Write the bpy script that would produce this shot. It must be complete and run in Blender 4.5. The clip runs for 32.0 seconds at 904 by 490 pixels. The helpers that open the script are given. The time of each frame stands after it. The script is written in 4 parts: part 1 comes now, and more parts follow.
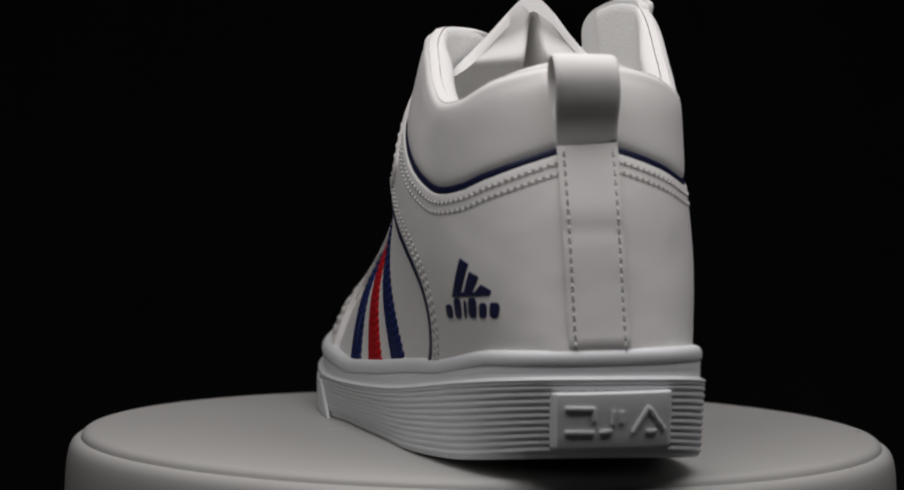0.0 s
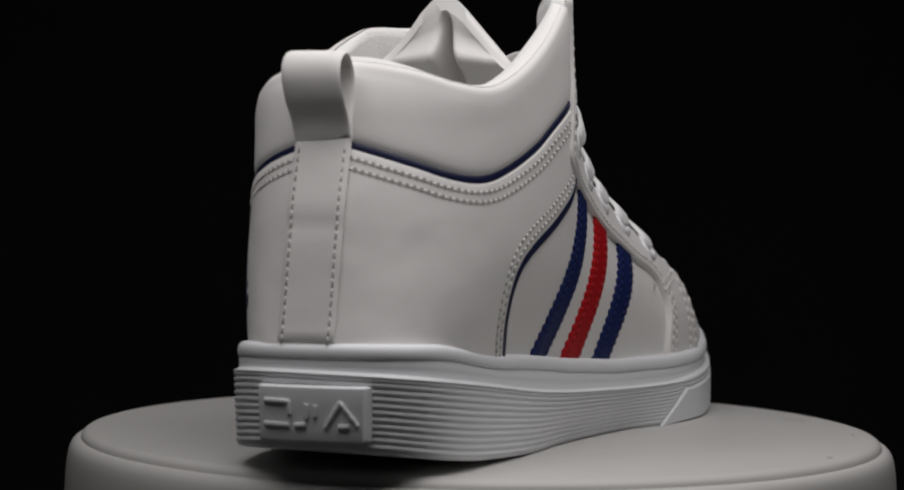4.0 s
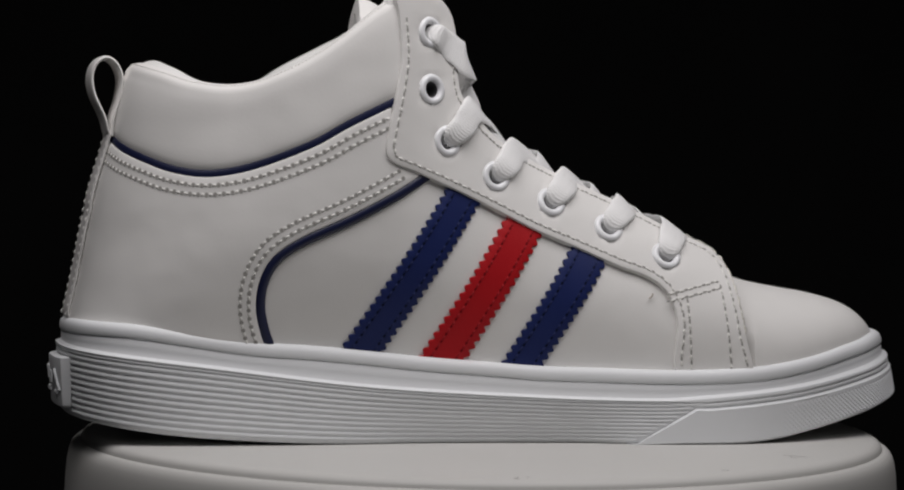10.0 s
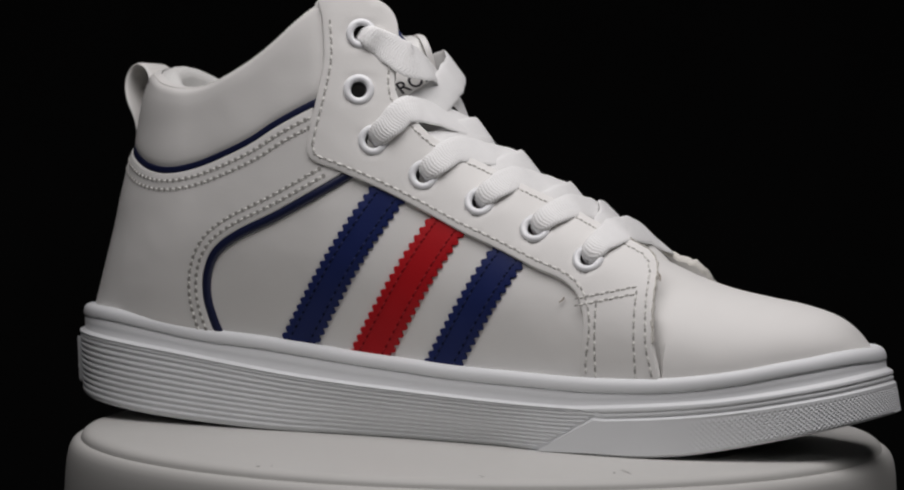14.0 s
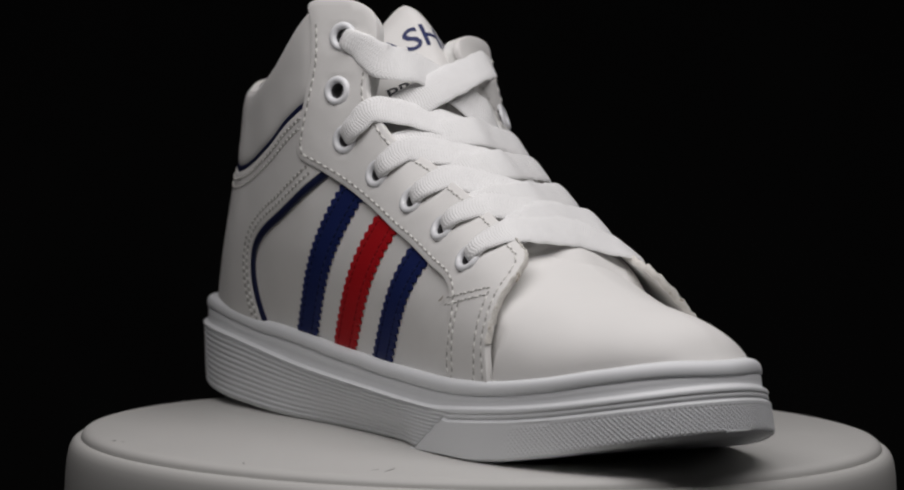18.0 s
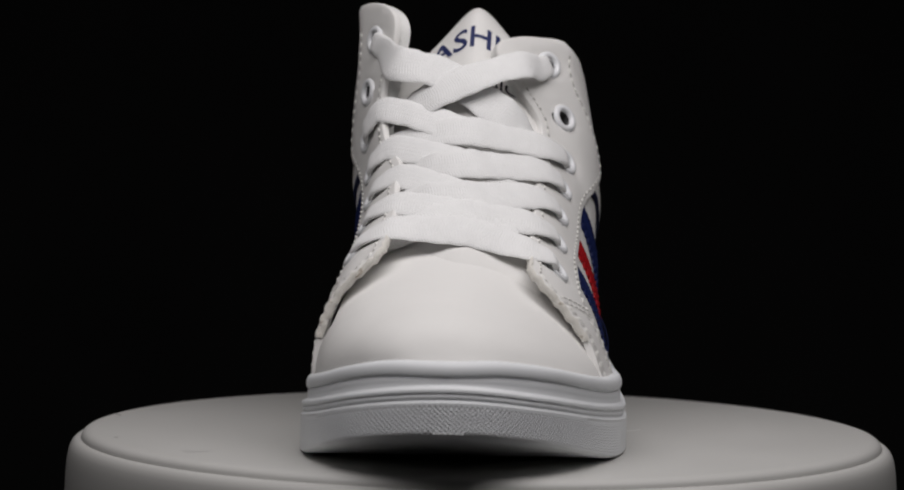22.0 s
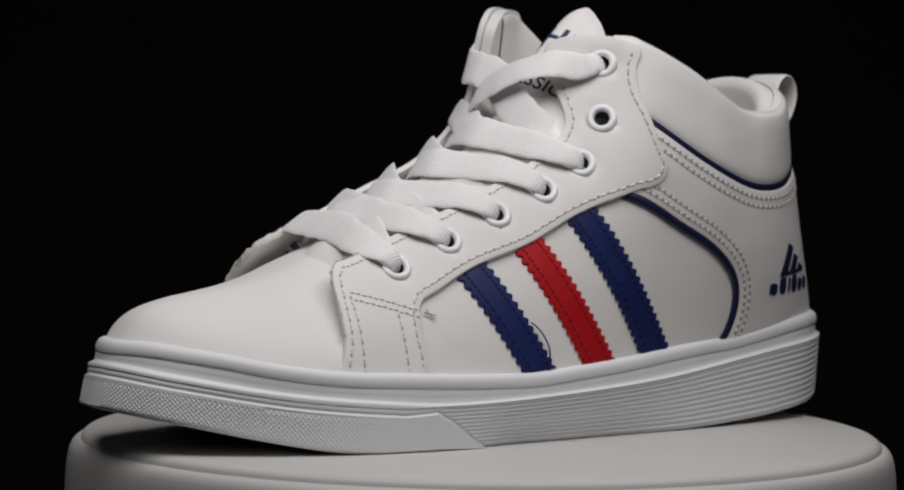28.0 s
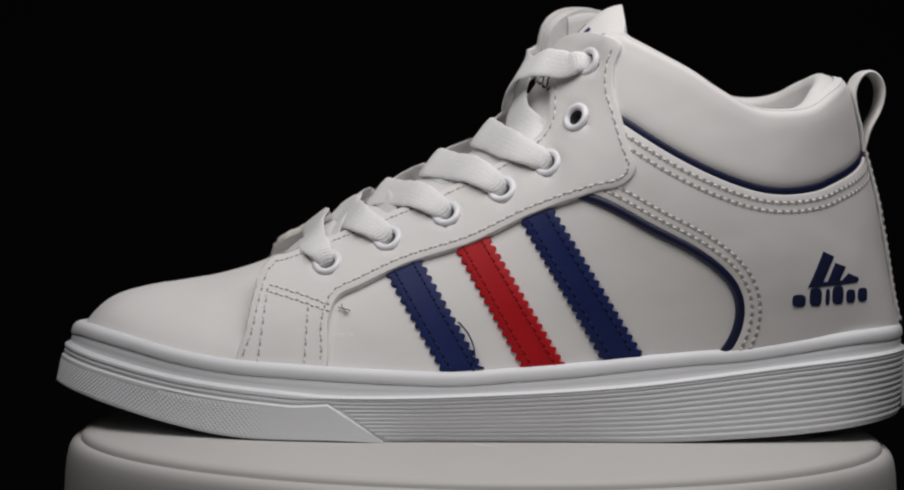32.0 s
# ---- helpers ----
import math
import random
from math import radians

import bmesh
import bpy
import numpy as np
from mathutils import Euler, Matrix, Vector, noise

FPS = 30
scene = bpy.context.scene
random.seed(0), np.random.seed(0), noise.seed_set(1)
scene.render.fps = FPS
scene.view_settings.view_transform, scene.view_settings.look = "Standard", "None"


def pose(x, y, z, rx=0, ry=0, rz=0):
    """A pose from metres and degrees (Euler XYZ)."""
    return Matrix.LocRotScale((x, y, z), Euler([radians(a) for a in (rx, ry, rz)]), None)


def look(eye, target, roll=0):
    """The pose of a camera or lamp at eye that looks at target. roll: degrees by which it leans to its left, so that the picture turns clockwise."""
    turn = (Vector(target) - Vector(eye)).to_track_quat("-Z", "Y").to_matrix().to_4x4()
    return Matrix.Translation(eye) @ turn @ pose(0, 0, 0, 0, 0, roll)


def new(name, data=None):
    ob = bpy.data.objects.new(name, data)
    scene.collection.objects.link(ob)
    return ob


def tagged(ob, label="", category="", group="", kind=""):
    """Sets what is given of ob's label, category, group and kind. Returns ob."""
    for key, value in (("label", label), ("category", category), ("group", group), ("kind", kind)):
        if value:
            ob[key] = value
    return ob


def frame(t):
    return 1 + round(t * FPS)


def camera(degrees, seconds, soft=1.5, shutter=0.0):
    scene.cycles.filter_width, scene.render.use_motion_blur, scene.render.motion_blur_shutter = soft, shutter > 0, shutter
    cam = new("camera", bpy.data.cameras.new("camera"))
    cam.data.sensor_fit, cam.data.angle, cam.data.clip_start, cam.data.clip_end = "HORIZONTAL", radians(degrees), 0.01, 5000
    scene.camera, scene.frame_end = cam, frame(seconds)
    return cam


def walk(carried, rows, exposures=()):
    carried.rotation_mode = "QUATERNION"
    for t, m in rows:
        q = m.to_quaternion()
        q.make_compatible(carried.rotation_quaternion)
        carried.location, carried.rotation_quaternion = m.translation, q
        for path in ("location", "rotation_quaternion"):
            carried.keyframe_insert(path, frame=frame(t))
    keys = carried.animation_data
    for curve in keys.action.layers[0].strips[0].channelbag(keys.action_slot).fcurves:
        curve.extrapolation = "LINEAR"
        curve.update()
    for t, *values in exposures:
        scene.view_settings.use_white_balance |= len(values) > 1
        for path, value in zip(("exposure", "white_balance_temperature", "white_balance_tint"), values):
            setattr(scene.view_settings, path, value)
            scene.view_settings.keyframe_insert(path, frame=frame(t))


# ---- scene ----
# Metres; lengths in the shoe's own plan are written in millimetres and scaled by MM.
MM = 0.001
cam = camera(19.78, 32.0, soft=2.0)
cam.data.dof.use_dof, cam.data.dof.focus_distance, cam.data.dof.aperture_fstop = True, 0.862, 16.0
EYE = Matrix.Translation((0, -0.9, 0.1013)) @ pose(0, 0, 0, 90 - 2.394, 0, 0.703) @ pose(0, 0, 0, 0, 0, 0.866)
walk(cam, [(0.0, EYE), (32.0, EYE)])

# ---- light: one overhead softbox, dark studio ----
world = bpy.data.worlds.new("studio_dark")
scene.world = world
world.use_nodes = True
world.node_tree.nodes["Background"].inputs[0].default_value = (0.5, 0.55, 0.6, 1)
world.node_tree.nodes["Background"].inputs[1].default_value = 0.004


def softbox(name, eye, target, sx, sy, watts, colour):
    lamp = bpy.data.lights.new(name, "AREA")
    lamp.shape, lamp.size, lamp.size_y, lamp.energy, lamp.color = "RECTANGLE", sx, sy, watts, colour
    ob = new(name, lamp)
    ob.matrix_world = look(eye, target)
    return ob


softbox("softbox_overhead", (0.025, -0.188, 0.385), (0.012, -0.095, 0.0), 0.62, 0.25, 1.66, (1.0, 0.962, 0.968))


# ---- materials ----
def material(name, colour, rough=0.5, vary=0.06, scale=60.0, bump=0.1, bump_scale=900.0, bump_dist=0.0002,
             spec=0.5, tint=None, metal=0.0, sheen=0.0, wear=None, dents=None):
    m = bpy.data.materials.new(name)
    m.use_nodes = True
    nt = m.node_tree
    n, ln = nt.nodes, nt.links
    b = n["Principled BSDF"]
    b.inputs["Roughness"].default_value = rough
    b.inputs["Specular IOR Level"].default_value = spec
    b.inputs["Metallic"].default_value = metal
    b.inputs["Sheen Weight"].default_value = sheen
    co = n.new("ShaderNodeTexCoord")
    big = n.new("ShaderNodeTexNoise")
    big.inputs["Scale"].default_value, big.inputs["Detail"].default_value = scale, 4.0
    ln.new(co.outputs["Object"], big.inputs["Vector"])
    ramp = n.new("ShaderNodeMix")
    ramp.data_type = "RGBA"
    t = tint or colour
    ramp.inputs[6].default_value = (*[max(0, c * (1 - vary)) for c in t], 1)
    ramp.inputs[7].default_value = (*[min(1, c * (1 + vary)) for c in colour], 1)
    ln.new(big.outputs["Fac"], ramp.inputs[0])
    out = ramp.outputs[2]
    if wear:
        spots = n.new("ShaderNodeTexNoise")
        spots.inputs["Scale"].default_value, spots.inputs["Detail"].default_value = wear[0], 8.0
        ln.new(co.outputs["Object"], spots.inputs["Vector"])
        cut = n.new("ShaderNodeMapRange")
        cut.inputs[1].default_value, cut.inputs[2].default_value = wear[1], wear[1] + 0.12
        ln.new(spots.outputs["Fac"], cut.inputs[0])
        mx = n.new("ShaderNodeMix")
        mx.data_type = "RGBA"
        mx.inputs[7].default_value = (*wear[2], 1)
        ln.new(cut.outputs[0], mx.inputs[0])
        ln.new(out, mx.inputs[6])
        out = mx.outputs[2]
    ln.new(out, b.inputs["Base Color"])
    fine = n.new("ShaderNodeTexNoise")
    fine.inputs["Scale"].default_value, fine.inputs["Detail"].default_value = bump_scale, 3.0
    ln.new(co.outputs["Object"], fine.inputs["Vector"])
    bp = n.new("ShaderNodeBump")
    bp.inputs["Strength"].default_value, bp.inputs["Distance"].default_value = bump, bump_dist
    ln.new(fine.outputs["Fac"], bp.inputs["Height"])
    ln.new(bp.outputs["Normal"], b.inputs["Normal"])
    if dents:
        soft_noise = n.new("ShaderNodeTexNoise")
        soft_noise.inputs["Scale"].default_value, soft_noise.inputs["Detail"].default_value = dents[0], 2.0
        ln.new(co.outputs["Object"], soft_noise.inputs["Vector"])
        b2 = n.new("ShaderNodeBump")
        b2.inputs["Strength"].default_value, b2.inputs["Distance"].default_value = 1.0, dents[1]
        ln.new(soft_noise.outputs["Fac"], b2.inputs["Height"])
        ln.new(b2.outputs["Normal"], bp.inputs["Normal"])
    rr = n.new("ShaderNodeMapRange")
    rr.inputs[3].default_value, rr.inputs[4].default_value = max(0.05, rough - 0.07), min(1, rough + 0.07)
    ln.new(big.outputs["Fac"], rr.inputs[0])
    ln.new(rr.outputs[0], b.inputs["Roughness"])
    return m


def woven(name, colour):
    """Flat woven lace: a herringbone relief along the band's own length and width."""
    m = material(name, colour, rough=0.85, vary=0.05, scale=200, bump=0.8, bump_scale=1500, sheen=0.2)
    nt = m.node_tree
    n, ln = nt.nodes, nt.links
    uv = n.new("ShaderNodeUVMap")
    sep = n.new("ShaderNodeSeparateXYZ")
    ln.new(uv.outputs["UV"], sep.inputs[0])

    def op(kind, a, b=None):
        k = n.new("ShaderNodeMath")
        k.operation = kind
        for i, v in enumerate((a, b)):
            if v is None:
                continue
            if isinstance(v, (int, float)):
                k.inputs[i].default_value = v
            else:
                ln.new(v, k.inputs[i])
        return k.outputs[0]
    fold = op("ABSOLUTE", op("SUBTRACT", op("FRACT", op("MULTIPLY", sep.outputs[1], 0.26)), 0.5))
    phase = op("ADD", op("MULTIPLY", sep.outputs[0], 6.6), op("MULTIPLY", fold, 10.0))
    wave = op("SINE", phase)
    rows = op("SINE", op("MULTIPLY", sep.outputs[1], 9.0))
    h = op("ADD", wave, op("MULTIPLY", rows, 0.22))
    bp = n.new("ShaderNodeBump")
    bp.inputs["Strength"].default_value, bp.inputs["Distance"].default_value = 0.32, 0.0002
    ln.new(h, bp.inputs["Height"])
    old = [x for x in n if x.bl_idname == "ShaderNodeBump" and x != bp][0]
    ln.new(old.outputs["Normal"], bp.inputs["Normal"])
    ln.new(bp.outputs["Normal"], n["Principled BSDF"].inputs["Normal"])
    return m


LEATHER = material("white_synthetic_leather", (0.78, 0.77, 0.75), 0.64, 0.02, 45, 0.18, 1500, 0.00015, 0.28, dents=(38, 0.001))
PADDED = material("soft_white_leather", (0.78, 0.77, 0.75), 0.64, 0.02, 45, 0.18, 1100, 0.00018, 0.28, dents=(30, 0.0014))
LINING = material("white_knit_lining", (0.78, 0.78, 0.76), 0.95, 0.04, 80, 0.5, 1400, 0.0004, 0.2, sheen=0.3)
RUBBER = material("white_rubber", (0.77, 0.785, 0.80), 0.55, 0.02, 60, 0.08, 1200, 0.0001, 0.4)
BLUE = material("navy_blue_leather", (0.011, 0.02, 0.098), 0.5, 0.15, 120, 0.25, 1500, 0.0002, 0.22)
RED = material("red_leather", (0.43, 0.008, 0.013), 0.5, 0.12, 120, 0.25, 1500, 0.0002, 0.22)
NAVY = material("navy_piping", (0.008, 0.012, 0.046), 0.4, 0.1, 120, 0.1, 1500, 0.0001, 0.5)
INK = material("navy_print", (0.02, 0.03, 0.11), 0.5, 0.1, 300, 0.05, 1500, 0.0001, 0.4)
EMBLEM_INK = material("dark_navy_print", (0.012, 0.017, 0.06), 0.5, 0.1, 300, 0.05, 1500, 0.0001, 0.4)
BLACK_INK = material("black_print", (0.015, 0.015, 0.02), 0.6, 0.1, 300, 0.05, 1500, 0.0001, 0.4)
THREAD = material("white_thread", (0.74, 0.73, 0.70), 0.8, 0.05, 400, 0.3, 4000, 0.0001, 0.3)
BLUE_THREAD = material("navy_thread", (0.012, 0.02, 0.085), 0.8, 0.05, 400, 0.3, 4000, 0.0001, 0.3)
RED_THREAD = material("red_thread", (0.34, 0.008, 0.013), 0.8, 0.05, 400, 0.3, 4000, 0.0001, 0.3)
# the shade inside needle holes, put into the colour of flat discs
HOLE_SHADE = material("needle_hole_shade", (0.36, 0.35, 0.33), 0.9, 0.1, 400, 0.0, 100, 0.0001, 0.1)
BLUE_HOLE_SHADE = material("needle_hole_shade_navy", (0.004, 0.006, 0.02), 0.9, 0.1, 400, 0.0, 100, 0.0001, 0.1)
RED_HOLE_SHADE = material("needle_hole_shade_red", (0.16, 0.005, 0.008), 0.9, 0.1, 400, 0.0, 100, 0.0001, 0.1)
LACE = woven("white_woven_lace", (0.86, 0.86, 0.855))
ENAMEL = material("white_enamel", (0.82, 0.83, 0.85), 0.22, 0.02, 100, 0.02, 800, 0.0001, 0.6)
# near-black colour stands in for the shade deep in the eyelets
BARREL_SHADE = material("eyelet_barrel_shade", (0.10, 0.10, 0.105), 0.6, 0.1, 300, 0.1, 1500, 0.0001, 0.3)
PLASTIC = material("matt_white_plastic", (0.56, 0.555, 0.535), 0.5, 0.02, 25, 0.06, 700, 0.0001, 0.4,
                   wear=(140.0, 0.80, (0.3, 0.29, 0.27)))
CLOTH = material("black_cloth", (0.05, 0.05, 0.05), 0.95, 0.3, 6, 0.4, 500, 0.001, 0.1)
SCUFF = material("dark_scuff", (0.1, 0.095, 0.09), 0.8, 0.2, 400, 0.1, 800, 0.0001, 0.2)
FRAY = material("frayed_brown_thread", (0.33, 0.28, 0.23), 0.9, 0.2, 500, 0.3, 3000, 0.0001, 0.2)
MARK = material("pale_scratch", (0.78, 0.78, 0.76), 0.7, 0.1, 400, 0.1, 800, 0.0001, 0.2)
DARK = material("dark_wall_paint", (0.02, 0.02, 0.022), 0.9, 0.1, 3, 0.1, 200, 0.0005, 0.2)


# ---- mesh helpers ----
def part(name, bm, mat, parent, label="", smooth=40):
    me = bpy.data.meshes.new(name)
    bm.to_mesh(me)
    bm.free()
    for p in me.polygons:
        p.use_smooth = True
    me.set_sharp_from_angle(angle=radians(smooth))
    me.materials.append(mat)
    ob = new(name, me)
    ob.parent = parent
    if label:
        ob["label"] = label
    return ob


def spline(xs, ys, x):
    """A smooth curve through knots, straight beyond its ends."""
    n = len(xs)
    if x <= xs[0]:
        return ys[0] + (x - xs[0]) * (ys[1] - ys[0]) / (xs[1] - xs[0])
    if x >= xs[-1]:
        return ys[-1] + (x - xs[-1]) * (ys[-1] - ys[-2]) / (xs[-1] - xs[-2])
    i = 0
    while x > xs[i + 1]:
        i += 1

    def slope(k):
        if k == 0:
            return (ys[1] - ys[0]) / (xs[1] - xs[0])
        if k == n - 1:
            return (ys[-1] - ys[-2]) / (xs[-1] - xs[-2])
        return (ys[k + 1] - ys[k - 1]) / (xs[k + 1] - xs[k - 1])
    h = xs[i + 1] - xs[i]
    t = (x - xs[i]) / h
    a, b = slope(i) * h, slope(i + 1) * h
    return ((2 * t ** 3 - 3 * t * t + 1) * ys[i] + (t ** 3 - 2 * t * t + t) * a
            + (-2 * t ** 3 + 3 * t * t) * ys[i + 1] + (t ** 3 - t * t) * b)


def curve_points(pts, step, closed=False):
    """A Catmull-Rom curve through pts, resampled at an even step."""
    P = [np.array(p, float) for p in pts]
    n = len(P)
    fine = []
    for i in range(n if closed else n - 1):
        p0 = P[i - 1] if (closed or i > 0) else 2 * P[0] - P[1]
        p1, p2 = P[i], P[(i + 1) % n]
        p3 = P[(i + 2) % n] if (closed or i + 2 < n) else 2 * P[-1] - P[-2]
        for k in range(12):
            t = k / 12
            fine.append(0.5 * (2 * p1 + (p2 - p0) * t + (2 * p0 - 5 * p1 + 4 * p2 - p3) * t * t
                               + (3 * p1 - p0 - 3 * p2 + p3) * t ** 3))
    fine.append(P[0] if closed else P[-1])
    return even(fine, step)


def even(pts, step):
    P = np.array(pts, float)
    d = np.concatenate([[0], np.cumsum(np.linalg.norm(np.diff(P, axis=0), axis=1))])
    n = max(2, int(round(d[-1] / step)) + 1)
    at = np.linspace(0, d[-1], n)
    return np.stack([np.interp(at, d, P[:, k]) for k in range(P.shape[1])], 1)


def grid(rows, closed_u=False, closed_v=False, uv=None):
    """A bmesh sheet from rows of points in millimetres."""
    bm = bmesh.new()
    V = [[bm.verts.new(Vector(p) * MM) for p in r] for r in rows]
    nr, nc = len(V), len(V[0])
    for i in range(nr if closed_v else nr - 1):
        for j in range(nc if closed_u else nc - 1):
            q = (V[i][j], V[i][(j + 1) % nc], V[(i + 1) % nr][(j + 1) % nc], V[(i + 1) % nr][j])
            if len(set(q)) == 4:
                bm.faces.new(q)
    return bm


def tidy(bm):
    bmesh.ops.recalc_face_normals(bm, faces=bm.faces)
    return bm


def band(path, normals, widths, thick, bulge=0.0, k=10, uv=True):
    """A flat ribbon of rounded section along a path (millimetres)."""
    bm = bmesh.new()
    lay = bm.loops.layers.uv.new("UVMap")
    n = len(path)
    rows, run = [], [0.0]
    for i in range(1, n):
        run.append(run[-1] + (path[i] - path[i - 1]).length)
    for i in range(n):
        t = (path[min(i + 1, n - 1)] - path[max(i - 1, 0)]).normalized()
        nn = normals[i] - t * normals[i].dot(t)
        nn.normalize()
        side = t.cross(nn)
        w, h = widths[i] / 2, (thick[i] if isinstance(thick, list) else thick) / 2
        r = []
        for a in range(k):
            ang = 2 * math.pi * a / k
            c, s = math.cos(ang), math.sin(ang)
            u = math.copysign(abs(c) ** 0.45, c)
            v = math.copysign(abs(s) ** 0.8, s)
            r.append(path[i] + side * (u * w) + nn * (v * h + bulge * (1 - u * u)))
        rows.append([bm.verts.new(p * MM) for p in r])
    for i in range(n - 1):
        for j in range(k):
            f = bm.faces.new((rows[i][j], rows[i][(j + 1) % k], rows[i + 1][(j + 1) % k], rows[i + 1][j]))
            for lp, (ii, jj) in zip(f.loops, ((i, j), (i, j + 1), (i + 1, j + 1), (i + 1, j))):
                lp[lay].uv = (run[ii], math.cos(2 * math.pi * jj / k) * widths[ii] / 2)
    bm.faces.new(rows[0])
    bm.faces.new(rows[-1])
    return tidy(bm)


def tube(path, normals, half_w, half_h, k=8, closed=False):
    """A bead of elliptic section along a path (millimetres)."""
    n = len(path)
    rows = []
    for i in range(n):
        a, b = (path[(i + 1) % n], path[i - 1]) if closed else (path[min(i + 1, n - 1)], path[max(i - 1, 0)])
        t = (a - b).normalized()
        nn = (normals[i] - t * normals[i].dot(t)).normalized()
        side = t.cross(nn)
        rows.append([path[i] + side * (half_w * math.cos(2 * math.pi * j / k)) + nn * (half_h * math.sin(2 * math.pi * j / k))
                     for j in range(k)])
    bm = grid(rows, closed_u=True, closed_v=closed)
    if not closed:
        bm.verts.ensure_lookup_table()
        bm.faces.new([bm.verts[j] for j in range(k)])
        bm.faces.new([bm.verts[(n - 1) * k + j] for j in range(k)])
    return tidy(bm)


# ---- the shoe's forms, in millimetres: x across, y towards the toe, z up from the plate ----
YC, LQ, XC = -95.0, 66.0, -4.0
YS = (-95, -70, -45, -32, -20, 5, 30, 55, 78)
FORM = {
    1: dict(x0=(33.4, 32.9, 32.8, 33.2, 34.0, 35.4, 38.4, 42, 44),
            x1=(37.2, 39.6, 40, 39.2, 38.3, 37.7, 39.4, 41.6, 42.6), z1=(62, 62, 62, 61, 59, 54, 48, 42, 38),
            x2=(35, 39.2, 40.6, 37.2, 33.8, 30.6, 30.8, 33.4, 36.8), z2=(92, 94, 98, 98, 94, 82, 71, 61, 50),
            x3=(33.5, 38.4, 39.2, 31.8, 24.0, 21.0, 20.4, 21.6, 25.6), z3=(118, 127, 146, 147, 140, 97, 84, 71, 60)),
    -1: dict(x0=(38.0, 41.8, 44.6, 46.0, 47.8, 50.2, 51.0, 49.6, 46.2),
             x1=(42.8, 46.0, 46.4, 45.8, 44.6, 43.4, 43.0, 42.0, 40.0), z1=(62, 62, 62, 60, 57, 51, 45, 40, 37),
             x2=(42.8, 46.0, 45.0, 41.2, 36.4, 32.6, 31.0, 30.6, 31.2), z2=(88, 90, 93, 92, 86, 76, 66, 56, 48),
             x3=(42.0, 41.6, 35.4, 19.5, 6.5, 20.2, 19.2, 18.8, 20.4), z3=(113, 122, 134, 135, 128, 91, 79, 67, 58)),
}
LIP_Y = (-148, -142, -125, -105, -87, -68, -49, -30, -10, 8, 28, 47, 66, 86, 105, 121, 131, 142, 148)
LIP_Z = (39.6, 39.4, 38.4, 35.5, 33, 31.6, 29.8, 27.8, 26.2, 24.8, 24.3, 24, 24.3, 25.4, 28, 31.2, 33, 34.8, 35.2)


def lip_z(x, y):
    f = min(1.0, max(0.0, (y - 5) / 65))
    return spline(LIP_Y, LIP_Z, y) + x / 45 * (1 - (0.6 if x > 0 else 1.9) * f * f * (3 - 2 * f))


def rib_z(y):
    return spline((-148, -106, -49, 8, 47, 65, 100, 133, 148), (31, 26, 19, 15.4, 14.4, 15.5, 18.8, 24.4, 27.6), y)


def floor_z(y):
    return max(0.0, spline((-148, -134, -115, -96, -68, -49, 60, 75, 90, 108, 127, 137, 148),
                           (8.4, 6.2, 3.7, 2, 0.5, 0, 0, 0.1, 1.4, 4.6, 8.8, 11.2, 13.8), y))


def heel_y(z):
    return spline((36, 48, 68, 82, 98, 112, 122), (-144.3, -141.3, -137.5, -134.6, -130.0, -127, -124), z)


def half_width(sd, y, z):
    f = FORM[sd]
    at = [spline(YS, f[k], y) for k in ("x0", "z1", "x1", "z2", "x2", "z3", "x3")]
    z0 = lip_z(sd * 40, y) - 4
    return spline((z0, at[1], at[3], at[5]), (at[0], at[2], at[4], at[6]), z)


def roundness(z):
    """The heel is squarer at the sole than at the collar."""
    f = min(1.0, max(0.0, (z - 38) / 34))
    return 0.78 + 0.19 * f * f * (3 - 2 * f)


def shell(sd, s, z):
    """The upper's outer form. s runs along its side as y does, then round the heel to its middle."""
    if s >= YC:
        return Vector((sd * half_width(sd, s, z), s, z))
    a = min(1.0, (YC - s) / LQ) * math.pi / 2
    ex = roundness(z)
    c, q = max(0.0, math.cos(a)) ** ex, math.sin(a) ** ex
    y = YC - (YC - heel_y(z)) * q
    w = half_width(sd, YC, z)
    w += (half_width(sd, YC + 0.5, z) - w) / 0.5 * (y - YC) * c
    return Vector((sd * w * c + XC * (1 - c), y, z))


def along(y, z):
    """The s of a place at y and z on the side."""
    if y >= YC:
        return y
    r = min(1.0, (YC - y) / (YC - heel_y(z)))
    return YC - math.asin(r ** (1 / roundness(z))) / (math.pi / 2) * LQ


def outward(sd, s, z):
    lo = max(s - 0.6, YC - LQ)
    a = shell(sd, s + 0.6, z) - shell(sd, lo, z)
    b = shell(sd, s, z + 0.6) - shell(sd, s, z - 0.6)
    n = a.cross(b) * sd
    return n.normalized() if n.length > 1e-6 else Vector((0, -1, 0))


def on_shell(sd, s, z, h=0.0):
    return shell(sd, s, z) + outward(sd, s, z) * h


# ---- panels cut to an outline and laid on the shoe's form ----
def inside(poly, p):
    x, y = p[:, 0], p[:, 1]
    hit = np.zeros(len(p), bool)
    a, b = poly, np.roll(poly, -1, 0)
    for (x0, y0), (x1, y1) in zip(a, b):
        if y0 == y1:
            continue
        c = ((y0 > y) != (y1 > y)) & (x < (x1 - x0) * (y - y0) / (y1 - y0) + x0)
        hit ^= c
    return hit


